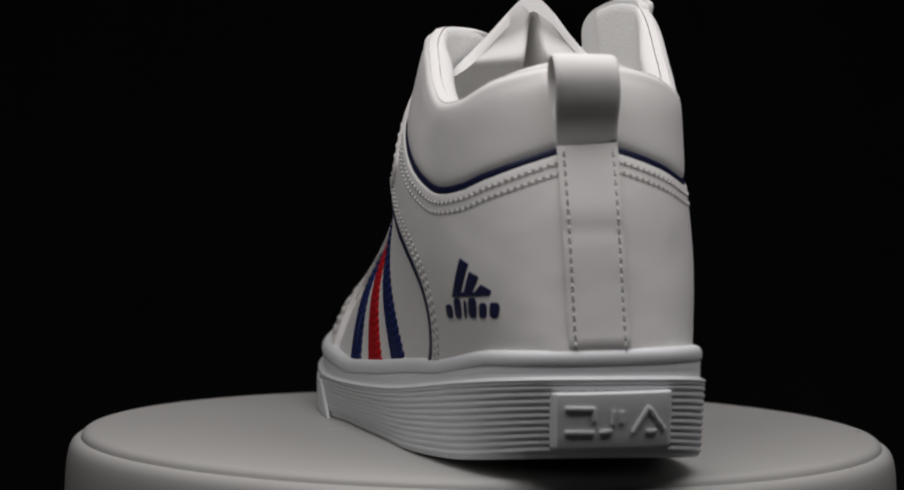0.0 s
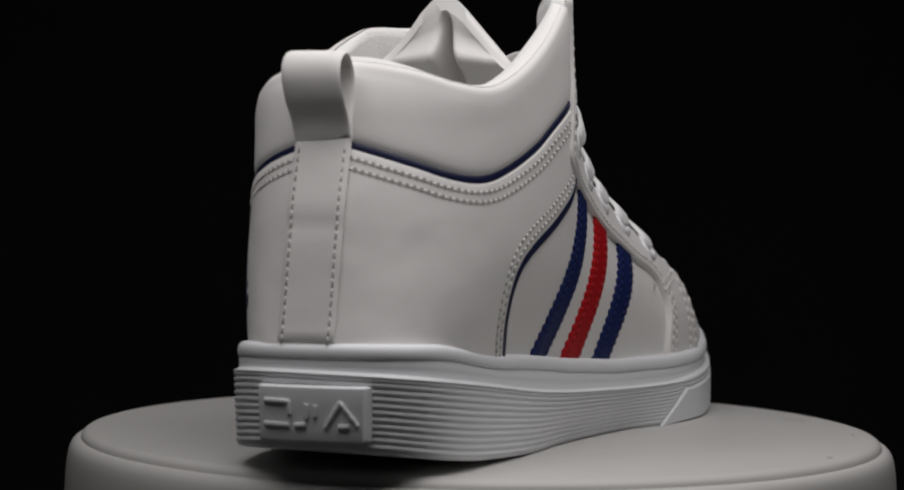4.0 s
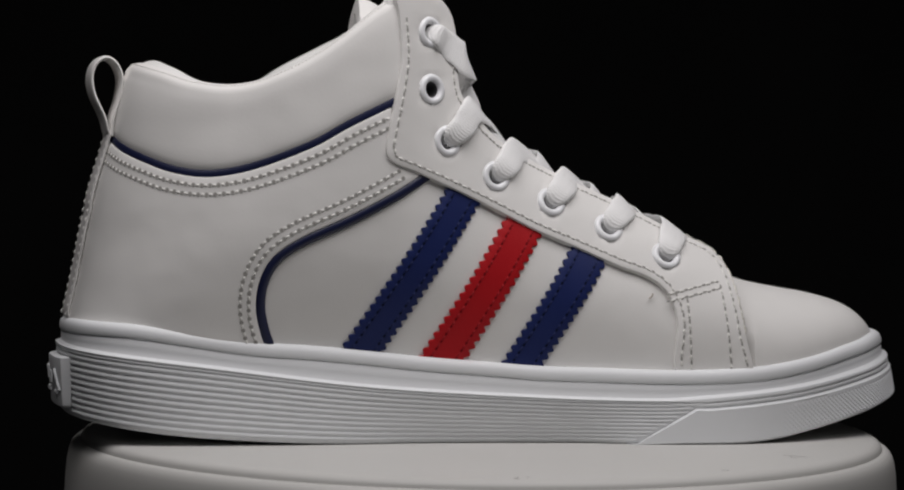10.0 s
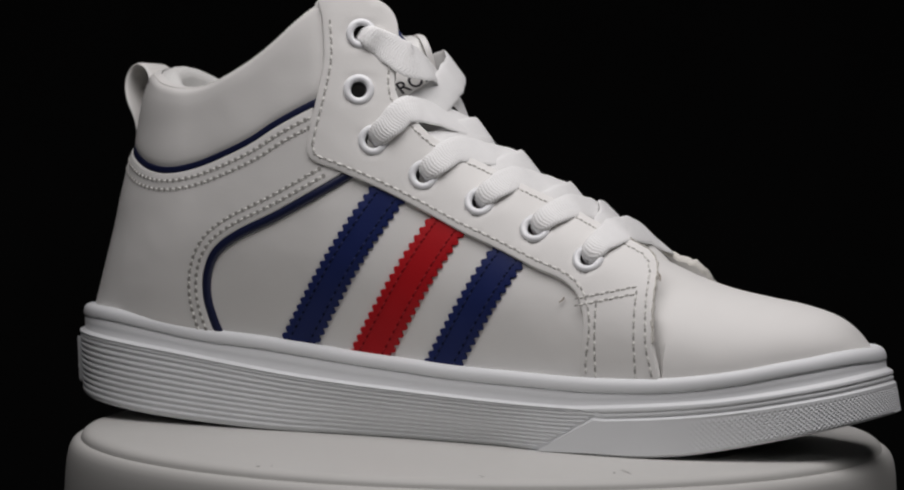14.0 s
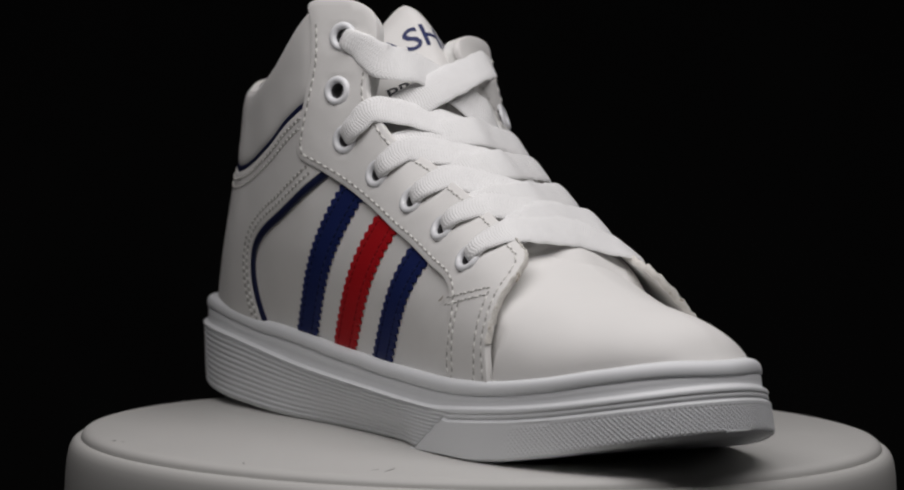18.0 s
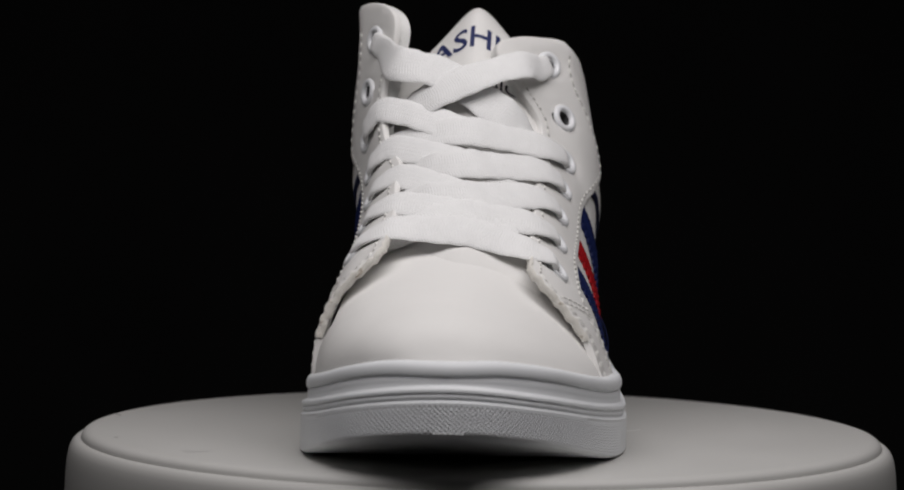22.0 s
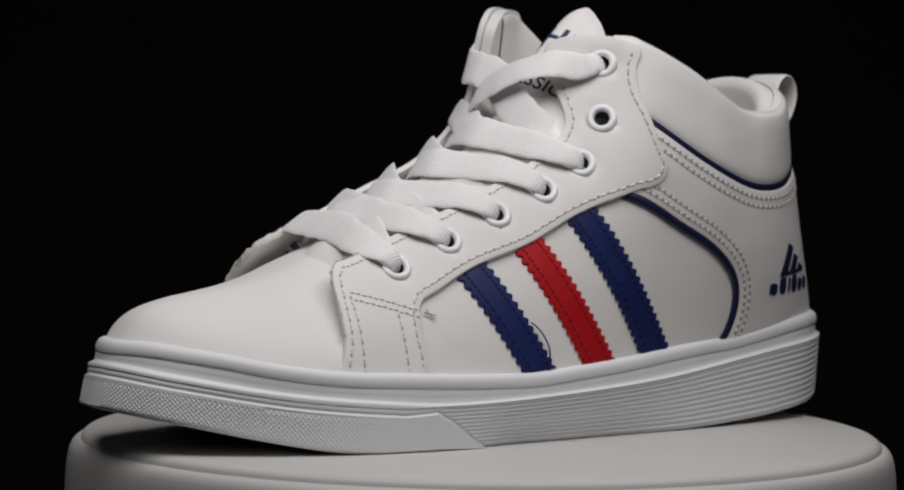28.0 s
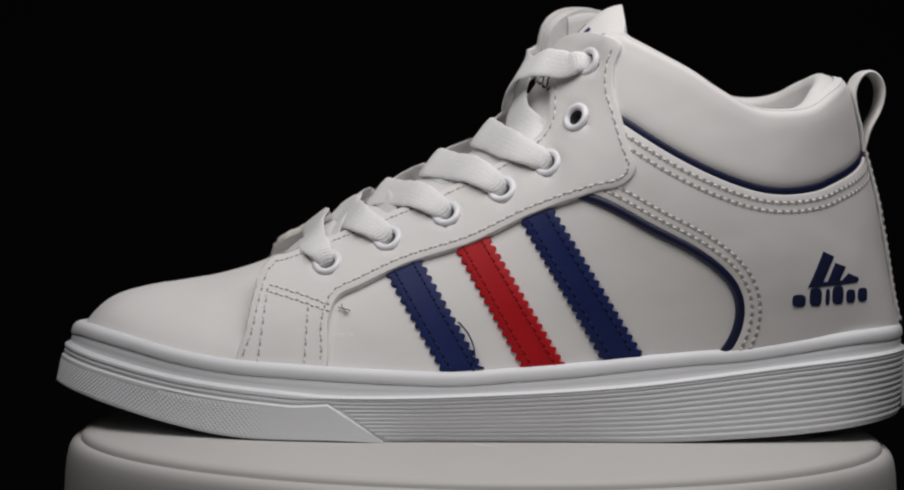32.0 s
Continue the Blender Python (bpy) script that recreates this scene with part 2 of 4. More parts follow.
def edge_distance(poly, p):
    a, b = poly, np.roll(poly, -1, 0)
    best = np.full(len(p), 1e9)
    for u, v in zip(a, b):
        d = v - u
        t = np.clip(((p - u) @ d) / max(1e-9, d @ d), 0, 1)
        best = np.minimum(best, np.linalg.norm(p - u - t[:, None] * d, axis=1))
    return best


def panel(sd, outline, h, thick=1.4, edge=0.8, step=2.6, fine=1.0, holes=(), lay=None, smooth_outline=True):
    """A sheet of leather: outline in (s, z), outer face h above the form, rounded edges."""
    from mathutils import geometry
    poly = even([*outline, outline[0]], fine)[:-1] if smooth_outline else np.array(outline, float)
    rings = [np.array([(cx + r * math.cos(2 * math.pi * k / 20), cz + r * math.sin(2 * math.pi * k / 20)) for k in range(20)])
             for cx, cz, r in holes]
    lo, hi = poly.min(0), poly.max(0)
    xs, zs = np.arange(lo[0], hi[0], step), np.arange(lo[1], hi[1], step * 0.87)
    inner = np.array([(x + (step / 2 if j % 2 else 0), z) for j, z in enumerate(zs) for x in xs])
    t = np.roll(poly, -1, 0) - np.roll(poly, 1, 0)
    t /= np.maximum(1e-9, np.linalg.norm(t, axis=1))[:, None]
    nrm = np.stack([-t[:, 1], t[:, 0]], 1)
    if not inside(poly, poly[:1] + nrm[:1] * 0.05)[0]:
        nrm = -nrm
    near = [poly + nrm * (edge * f) for f in (0.3, 1.0)]
    keep = []
    for pts, d in ((near[0], edge * 0.27), (near[1], edge * 0.93), (inner, edge + step * 0.45)):
        m = inside(poly, pts)
        pts = pts[m]
        if len(pts):
            dist = edge_distance(poly, pts)
            ok = dist > d
            for cx, cz, r in holes:
                ok &= np.hypot(pts[:, 0] - cx, pts[:, 1] - cz) > r + 0.5
            keep.append(pts[ok])
    verts = [*map(tuple, poly)]
    edges = [(i, (i + 1) % len(poly)) for i in range(len(poly))]
    for ring in rings:
        k = len(verts)
        verts += [*map(tuple, ring)]
        edges += [(k + i, k + (i + 1) % len(ring)) for i in range(len(ring))]
    for pts in keep:
        verts += [*map(tuple, pts)]
    vo, eo, fo, _, _, _ = geometry.delaunay_2d_cdt([Vector(v) for v in verts], edges, [], 2, 1e-5)
    P = np.array([(v.x, v.y) for v in vo])
    d = edge_distance(poly, P)
    for cx, cz, r in holes:
        d = np.minimum(d, np.abs(np.hypot(P[:, 0] - cx, P[:, 1] - cz) - r))
    bm = bmesh.new()
    top, low = [], []
    for (s, z), dd in zip(P, d):
        f = min(1.0, dd / edge)
        drop = edge * (1 - math.sqrt(max(0.0, 1 - (1 - f) ** 2))) if edge > 0 else 0
        base, n = (shell(sd, s, z), outward(sd, s, z)) if lay is None else lay(s, z)
        top.append(bm.verts.new((base + n * (h - drop * min(1, thick / max(edge, 0.01)))) * MM))
        low.append(bm.verts.new((base + n * (h - thick - 0.05)) * MM))
    count = {}
    for f in fo:
        cen = P[list(f)].mean(0)
        if any(math.hypot(cen[0] - cx, cen[1] - cz) < r * 0.96 for cx, cz, r in holes):
            continue
        bm.faces.new([top[i] for i in f])
        bm.faces.new([low[i] for i in reversed(f)])
        for a, b in zip(f, f[1:] + f[:1]):
            count[(a, b)] = 1
    for a, b in count:
        if (b, a) not in count:
            bm.faces.new((top[b], top[a], low[a], low[b]))
    return tidy(bm)


def stitch_row(sd, line, pitch=2.3, length=1.55, r=0.27, h=0.2, lay=None, holes=None, wide=0.37):
    """One row of sewn stitches along a line in (s, z). holes collects flat dark discs that paint the shade at each
    needle hole.
    """
    pts = even(line, pitch)
    bm = bmesh.new()
    for i in range(len(pts) - 1):
        mid, d = (pts[i] + pts[i + 1]) / 2, pts[i + 1] - pts[i]
        d = d / max(1e-9, np.linalg.norm(d)) * length / 2
        get = (lambda p, k: on_shell(sd, p[0], p[1], k)) if lay is None else lay
        a, b, m = get(mid - d, h - 0.25), get(mid + d, h - 0.25), get(mid, h)
        ax = (b - a).normalized()
        n = (m - (a + b) / 2).normalized()
        si = ax.cross(n)
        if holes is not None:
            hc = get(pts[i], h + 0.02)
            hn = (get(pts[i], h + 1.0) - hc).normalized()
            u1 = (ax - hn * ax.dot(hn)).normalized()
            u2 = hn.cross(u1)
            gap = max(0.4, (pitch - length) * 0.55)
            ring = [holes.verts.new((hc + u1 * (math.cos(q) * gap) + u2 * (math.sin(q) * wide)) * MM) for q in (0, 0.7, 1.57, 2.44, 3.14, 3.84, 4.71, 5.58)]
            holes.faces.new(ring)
        rings = []
        for c, k in ((a, 0.35), (a * 0.65 + b * 0.35 + n * 0.2, 1), (a * 0.35 + b * 0.65 + n * 0.2, 1), (b, 0.35)):
            rings.append([bm.verts.new((c + (si * math.cos(q) + n * math.sin(q)) * r * k) * MM)
                          for q in (0, math.pi / 3, 2 * math.pi / 3, math.pi, 4 * math.pi / 3, 5 * math.pi / 3)])
        for p, q in zip(rings, rings[1:]):
            for j in range(6):
                bm.faces.new((p[j], p[(j + 1) % 6], q[(j + 1) % 6], q[j]))
        bm.faces.new(rings[0][::-1])
        bm.faces.new(rings[-1])
    return bm


def sew(sd, line, pitch, length, r, h, thread, parent, hole_shade=None, lay=None, wide=0.37):
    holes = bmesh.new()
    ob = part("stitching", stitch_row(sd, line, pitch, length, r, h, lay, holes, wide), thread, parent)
    # no pits are cut: dark discs carry the shade between stitches
    part("perforation_shade", holes, hole_shade or HOLE_SHADE, parent)["kind"] = "stuff"
    return ob


def sz(points):
    return [(along(y, z), z) for y, z in points]


def shifted(line, d):
    """The line moved sideways by d (to its left as it runs)."""
    P = np.array(line, float)
    t = np.gradient(P, axis=0)
    t /= np.maximum(1e-9, np.linalg.norm(t, axis=1))[:, None]
    return P + np.stack([-t[:, 1], t[:, 0]], 1) * d


# ---- setting ----
def box(name, lo, hi, mat):
    bm = bmesh.new()
    bmesh.ops.create_cube(bm, size=1)
    for v in bm.verts:
        v.co = Vector([lo[k] + (v.co[k] + 0.5) * (hi[k] - lo[k]) for k in range(3)])
    bmesh.ops.bevel(bm, geom=bm.edges[:], offset=0.003, segments=1, affect="EDGES")
    return part(name, bm, mat, None)


TABLE_Z = -0.062
tagged(box("table_top", (-1.2, -0.55, TABLE_Z - 0.03), (1.2, 0.2, TABLE_Z), CLOTH), "black cloth-covered table top under the turntable",
       "table", kind="structure")
rows = []
for i in range(61):
    x = -1500 + 50 * i
    rows.append([(x, 1000 + 14 * math.sin(x / 61) + 7 * math.sin(x / 23 + 1), z) for z in range(-900, 1700, 200)])
bm = grid(rows)
bmesh.ops.solidify(bm, geom=bm.faces[:], thickness=0.003)
tagged(part("backdrop", tidy(bm), CLOTH, None), "plain black cloth backdrop hanging behind the turntable", "backdrop", kind="structure")
for nm, lo, hi in (("wall_north", (-1.6, 1.3, -0.9), (1.6, 1.4, 1.7)), ("wall_south", (-1.6, -2.1, -0.9), (1.6, -2.0, 1.7)),
                   ("wall_west", (-1.7, -2.1, -0.9), (-1.6, 1.4, 1.7)), ("wall_east", (1.6, -2.1, -0.9), (1.7, 1.4, 1.7)),
                   ("floor", (-1.7, -2.1, -1.0), (1.7, 1.4, -0.9)), ("ceiling", (-1.7, -2.1, 1.7), (1.7, 1.4, 1.8))):
    tagged(box(nm, lo, hi, DARK), "plain dark painted studio " + nm.split("_")[0], nm.split("_")[0], kind="structure")


# ---- turntable ----
def lathe(profile, n=160):
    rows = [[(r * math.cos(2 * math.pi * k / n), r * math.sin(2 * math.pi * k / n), z) for k in range(n)] for r, z in profile if r > 0]
    bm = grid(rows, closed_u=True)
    bm.verts.ensure_lookup_table()
    if profile[0][0] == 0:
        c = bm.verts.new(Vector((0, 0, profile[0][1])) * MM)
        bm.verts.ensure_lookup_table()
        for k in range(n):
            bm.faces.new((c, bm.verts[k], bm.verts[(k + 1) % n]))
    return tidy(bm)


turntable = tagged(new("turntable"), "round matt off-white plastic turntable with a rounded rim", "turntable")
plate = part("plate", lathe([(0, 0), (40, 0), (90, 0), (133.0, 0), (134.8, -0.15), (136.2, -0.55), (137.2, -1.2), (137.8, -2.1), (138.0, -3.0)]),
             PLASTIC, turntable, "flat off-white plastic top plate")
rim = part("rim", lathe([(137.8, -3.0), (138.3, -2.95), (138.8, -3.0), (139.5, -3.2), (140.3, -3.7), (141.2, -4.7), (141.9, -6.2), (142.4, -8.4), (142.8, -11), (143.1, -15),
                         (143.4, -21), (143.5, -28), (143.2, -34), (141.6, -37), (138, -38.5), (100, -38.5)]), PLASTIC, turntable,
           "rounded off-white plastic outer rim")
for x_, y_, w_, l_, a_ in ((130.4, -21.6, 0.7, 1.0, 0.3), (128.9, -17.8, 0.45, 0.5, 0.0), (88.6, 82.4, 0.3, 5.2, 0.66), (92.4, 80.0, 0.2, 2.2, 0.4), (120.0, 47.6, 0.35, 1.4, 1.1)):
    bm = bmesh.new()
    ring = [bm.verts.new(Vector((x_ + math.cos(a_) * l_ * math.cos(k * math.pi / 5) - math.sin(a_) * w_ * math.sin(k * math.pi / 5),
                                 y_ + math.sin(a_) * l_ * math.cos(k * math.pi / 5) + math.cos(a_) * w_ * math.sin(k * math.pi / 5), 0.03)) * MM) for k in range(10)]
    bm.faces.new(ring)
    part("scuff", bm, SCUFF, turntable, "small dark scuff on the plate")
mark = curve_points([(-55.5, -4, 0.06), (-53.6, -1.6, 0.06), (-50.6, 1.2, 0.06), (-46.6, 3.4, 0.06)], 0.8)
part("pale_mark", tube([Vector(p) for p in mark], [Vector((0, 0, 1))] * len(mark), 0.5, 0.05), MARK, turntable, "faint pale scratch on the plate")
base = part("base", lathe([(112, -38.4), (118, -40), (119.5, -43), (120, -58), (119, -61.5), (116, -62), (0.5, -62)]), PLASTIC, turntable,
            "short round base under the plate")

# ---- the sneaker ----
sneaker = tagged(new("sneaker"), "white mid-top sneaker with navy and red side stripes on a turntable", "shoe")

# plan of the sole's outer edge
PLAN = curve_points([(0, -147.6), (14, -146.6), (25, -142.4), (33, -132.5), (36.6, -116), (37.6, -88), (38.6, -55), (40, -25), (41.8, 0),
                     (45.2, 30), (48.8, 56), (49.8, 74), (47.6, 90), (43.4, 105), (38, 119.5), (31, 132.5), (20.5, 142), (8, 147.4), (-4, 148),
                     (-16, 142.8), (-26.5, 133.5), (-36.2, 119.5), (-44.6, 101.5), (-51.6, 80), (-54.8, 58), (-55.4, 30), (-54.2, 2),
                     (-52, -24), (-48.6, -52), (-44, -84), (-40.2, -110), (-36.2, -128.5), (-27.4, -141.2), (-14.5, -146.8)], 1.7, True)[:-1]
_t = np.roll(PLAN, -1, 0) - np.roll(PLAN, 1, 0)
_t /= np.linalg.norm(_t, axis=1)[:, None]
PLAN_N = np.stack([_t[:, 1], -_t[:, 0]], 1)


def toe_back(y):
    """0 behind the toe to 1 at its tip, where the sole's wall leans back."""
    f = min(1.0, max(0.0, (y - 96) / 48))
    return f * f * (3 - 2 * f)


def lean(x, y, z):
    """How far the toe's wall is set back at a height."""
    foot = floor_z(y)
    return 4.0 * toe_back(y) * min(1.0, max(0.0, (z - foot) / (lip_z(x, y) - foot)))


def ring_at(off, zf):
    out = []
    for p, n in zip(PLAN, PLAN_N):
        z = zf(p[0], p[1])
        o = off - lean(p[0], p[1], z)
        out.append(Vector((p[0] + n[0] * o, p[1] + n[1] * o, z)))
    return out


def mixz(f, lower, upper):
    return lambda x, y: lower(x, y) + (upper(x, y) - lower(x, y)) * f


def heel_under(y, f):
    """How far the wall is set back at the heel and the waist, most at its foot."""
    a, b = min(1.0, max(0.0, (44 - y) / 26)), min(1.0, max(0.0, (y + 78) / 56))
    waist = a * a * (3 - 2 * a) * b * b * (3 - 2 * b)
    return -max(0.0, 1 - f) ** 1.3 * (1.3 * min(1.0, max(0.0, (-104 - y) / 36)) + 3.4 * waist) - 0.5 * waist * (1 - f)


def wall_ring(off, f, up=0.0):
    """A ring on the ribbed wall, f of its height up from the ground."""
    rows_ = []
    for p, n in zip(PLAN, PLAN_N):
        z = floor_z(p[1]) + f * (rib_z(p[1]) - floor_z(p[1])) + up
        o = off + heel_under(p[1], f) - lean(p[0], p[1], z)
        rows_.append(Vector((p[0] + n[0] * o, p[1] + n[1] * o, z)))
    return rows_


def under_ring(inset, across):
    """A ring on the outsole, drawn in from the edge and towards the middle line."""
    rows_ = []
    for p, n in zip(PLAN, PLAN_N):
        o = -inset + heel_under(p[1], 0)
        y = p[1] + n[1] * o
        rows_.append(Vector(((p[0] + n[0] * o) * across, y, floor_z(y))))
    return rows_


below_lip = lambda d: (lambda x, y: lip_z(x, y) - d)
over_rib = lambda d: (lambda x, y: rib_z(y) + d)
sole_rows = [under_ring(11, 0.0), under_ring(11, 0.35), under_ring(11, 0.7), under_ring(11, 1.0), under_ring(5, 1.0), wall_ring(-2.1, 0), wall_ring(-1.3, 0, 0.3),
             wall_ring(-0.95, 0, 0.9), wall_ring(-0.95, 0.5), wall_ring(-0.95, 1), ring_at(-1.05, over_rib(0.3)), ring_at(-1.5, over_rib(0.55)),
             ring_at(-1.95, over_rib(0.75)), ring_at(-2.15, over_rib(1.0)), ring_at(-2.15, lambda x, y: (rib_z(y) + lip_z(x, y) - 4.0) / 2),
             ring_at(-2.15, below_lip(4.9)), ring_at(-2.5, below_lip(4.6)), ring_at(-3.4, below_lip(4.3)), ring_at(-10, below_lip(4.5))]
midsole = part("midsole", tidy(grid(sole_rows, closed_u=True)), RUBBER, sneaker, "smooth white rubber sole wall", smooth=85)
lip_rows = [ring_at(o, below_lip(d)) for o, d in
            ((-4, 5.0), (-2.9, 4.75), (-2.1, 4.5), (-1.8, 4.2), (-1.68, 3.7), (-1.66, 2.9), (-1.78, 2.0), (-2.1, 1.15), (-2.7, 0.5), (-3.5, 0.1), (-4.4, 0), (-5.6, 0.3), (-10, 1.6))]
part("foxing_lip", tidy(grid(lip_rows, closed_u=True)), RUBBER, midsole, "rounded white rubber lip round the upper")

# the moulded ribs, of which the uppermost runs all round
N_RIB = 11
DIAG = {1: (40.0, 1.65), -1: (33.0, 1.5)}


def rib_ends(f):
    keep = []
    for i, p in enumerate(PLAN):
        sd = 1 if p[0] > 0 else -1
        z = floor_z(p[1]) + f * (rib_z(p[1]) - floor_z(p[1]))
        keep.append(p[1] < DIAG[sd][0] + DIAG[sd][1] * z + 0.5)
    return keep


for r in range(N_RIB):
    f0, f1 = r / N_RIB, (r + 1) / N_RIB
    lo, hi = (lambda x, y: floor_z(y) + 0.9 + (rib_z(y) + 0.4 - floor_z(y) - 0.9) * f0), (lambda x, y: floor_z(y) + 0.9 + (rib_z(y) + 0.4 - floor_z(y) - 0.9) * f1)
    shape = ((0.1, 0.08), (0.2, 0.46), (0.36, 0.68), (0.58, 0.74), (0.78, 0.62), (0.88, 0.08))
    if r == N_RIB - 1:
        lo = lambda x, y: min(floor_z(y) + 0.9 + (rib_z(y) - 0.5 - floor_z(y)) * f0, rib_z(y) - 3.4 * min(1, max(0, (y - 44) / 20)))
        shape = ((0.04, 0), (0.08, 0.45), (0.2, 0.72), (0.34, 0.7), (0.42, 0.5), (0.47, 0.22), (0.52, 0.5), (0.62, 0.85), (0.8, 0.88), (0.9, 0.7), (0.98, 0.0))
    mid_f = (f0 + f1) / 2
    rr = [[Vector((v.x + q[0] * heel_under(p[1], mid_f), v.y + q[1] * heel_under(p[1], mid_f), v.z)) for v, p, q in zip(ring_at(-1.25 + o, mixz(m, lo, hi)), PLAN, PLAN_N)]
          for m, o in shape]
    n = len(PLAN)
    if r == N_RIB - 1:
        bm = grid(rr, closed_u=True)
    else:
        keep = rib_ends((f0 + f1) / 2)
        start = max(i for i in range(n // 2, n) if not keep[i]) + 1
        ids = []
        i = start
        while keep[i % n]:
            ids.append(i % n)
            i += 1
        bm = grid([[row[i] for i in ids] for row in rr])
    part("rib", tidy(bm), RUBBER, midsole)

# toe bumper with a fine diamond relief
n = len(PLAN)
for_toe = [i for i in range(n) if PLAN[i][1] > (36 if PLAN[i][0] > 0 else 30)]
arc = even([PLAN[i] for i in for_toe], 0.84)
at = np.gradient(arc, axis=0)
at /= np.linalg.norm(at, axis=1)[:, None]
NR = 15
cols = []
for i, (p, t) in enumerate(zip(arc, at)):
    nx, ny = t[1], -t[0]
    sd = 1 if p[0] > 0 else -1
    b, u = floor_z(p[1]), rib_z(p[1]) - 0.6 - 2.7 * max(0, min(1, (p[1] - 44) / 20))
    reach = (p[1] - DIAG[sd][0]) / DIAG[sd][1]
    top = min(u, max(b + 0.2, reach))
    fade = min(1.0, max(0.0, (p[1] - (84 if sd > 0 else 64)) / 40))
    col = []
    for j in range(NR + 1):
        z = b + (top - b) * j / NR
        margin = min(1.0, max(0.0, (top - z - 1.5) / 0.5)) * min(1.0, max(0.0, (z - b - 0.6) / 0.5))
        o = 0.1 + (0.44 if (i + j) % 2 else 0.0) * margin * fade + (0.35 if margin < 0.2 else 0.35 * (1 - fade))
        if j == NR:
            o = -0.6
        if j == 0:
            o = -1.0
        o -= 0.45 + lean(p[0], p[1], z)
        col.append((p[0] + nx * o, p[1] + ny * o, z))
    cols.append(col)
bumper = bmesh.new()
bv = [[bumper.verts.new(Vector(p) * MM) for p in c] for c in cols]
for i in range(len(bv) - 1):
    for j in range(NR):
        a, b, c, d = bv[i][j], bv[i + 1][j], bv[i + 1][j + 1], bv[i][j + 1]
        for tri in (((a, b, c), (a, c, d)) if (i + j) % 2 else ((a, b, d), (b, c, d))):
            bumper.faces.new(tri)
part("toe_bumper", tidy(bumper), RUBBER, midsole, "white rubber toe bumper with a fine diamond relief", smooth=15)

# heel plate with raised plain shapes
ids = [i for i in range(-40, 41) if abs(PLAN[i % n][0]) < 19.6]
mid = [PLAN[i % n] for i in ids]
mn = [PLAN_N[i % n] for i in ids]
zs = [(10.4, -1.2), (10.6, 1.0), (11.0, 1.75), (11.6, 1.9), (15, 1.9), (21, 1.9), (26.2, 1.9), (26.9, 1.75), (27.2, 1.0), (27.4, -1.0)]
rows = []
for z, o in zs:
    o += heel_under(-147, (z - 8) / 23)
    rows.append([(p[0] + q[0] * (o if 1 < k < len(mid) - 2 else o - 0.9), p[1] + q[1] * (o if 0 < k < len(mid) - 1 else -1.4), z + p[0] * 0.02)
                 for k, (p, q) in enumerate(zip(mid, mn))])
heel_plate = part("heel_plate", tidy(grid(rows)), RUBBER, sneaker, "flat moulded rubber plate at the heel with raised shapes")


def heel_face(x, z, h):
    k = min(range(len(mid)), key=lambda j: abs(mid[j][0] - x))
    return Vector((x, mid[k][1] - 1.9 - h - heel_under(-147, (z - 8) / 23), z))


for pts in (((-14.8, 21.6), (-6.4, 21.6), (-6.2, 18.0)), ((-14.8, 14.6), (-6.2, 14.6)), ((-0.4, 21.0), (-0.6, 17.0)), ((-4.6, 14.6), (-0.8, 15.0)),
            ((2.2, 20.8), (2.2, 17.6)), ((5.6, 14.6), (10.2, 22), (15.4, 15.4)), ((9.6, 14.8), (13, 15.0))):
    pa = [heel_face(x, z + 0.9, 0.25) for x, z in even(pts, 0.7)]
    part("raised_shape", tube(pa, [Vector((0, -1, 0))] * len(pa), 0.72, 0.5), RUBBER, heel_plate)

# vamp: the closed front of the upper
INSET = PLAN - PLAN_N * np.array([4.2 + 4.0 * toe_back(p[1]) for p in PLAN])[:, None]


def vamp_width(sd, y):
    half = sorted((p[1], abs(p[0] + 1.0)) for p in INSET if p[1] > 30 and (p[0] + 1.0) * sd >= 0)
    return float(np.interp(y, [h[0] for h in half], [h[1] for h in half]))


VTIP = max(p[1] for p in INSET)
RIDGE = ((40, 52, 64, 72, 80, 92, 107, 114, 123.4, 128.4, 132.4, 135.6, 138, 140.2), (70, 67, 62.6, 59.3, 56.0, 52.4, 49.6, 48.5, 46.2, 44.2, 41.6, 38.4, 35.2, 31.3))


def vamp_point(y, a):
    """a from -1 (one side) over 0 (the ridge) to 1."""
    sd = 1 if a >= 0 else -1
    w = vamp_width(sd, y)
    zb = lip_z(sd * w, y) - 2.5
    zr = max(zb + 0.2, spline(*RIDGE, y))
    n = 2.5 - 0.3 * min(1, max(0, (y - 70) / 40)) if sd > 0 else 1.46 + 0.22 * min(1, max(0, (y - 100) / 40))
    q = (1 - abs(a)) * math.pi / 2
    x = w * math.cos(q) ** (2 / n)
    z = zb + (zr - zb) * math.sin(q) ** (2 / n)
    if y < 86:
        lim = half_width(sd, min(y, 80), z) - 1.0
        x = min(x, lim + max(0, y - 80) * 1.5)
    return Vector((sd * x - 1.0 + 1.6 * min(1, max(0, (y - 85) / 40)) * (z - zb) / max(1, zr - zb), y, z))


rows = []
for i in range(70):
    y = 44 + (VTIP - 0.02 - 44) * math.sin(i / 69 * math.pi / 2) ** 0.9
    rows.append([vamp_point(y, -1 + 2 * j / 60) for j in range(61)])
vamp = part("vamp", tidy(grid(rows)), LEATHER, sneaker, "smooth white leather toe box")


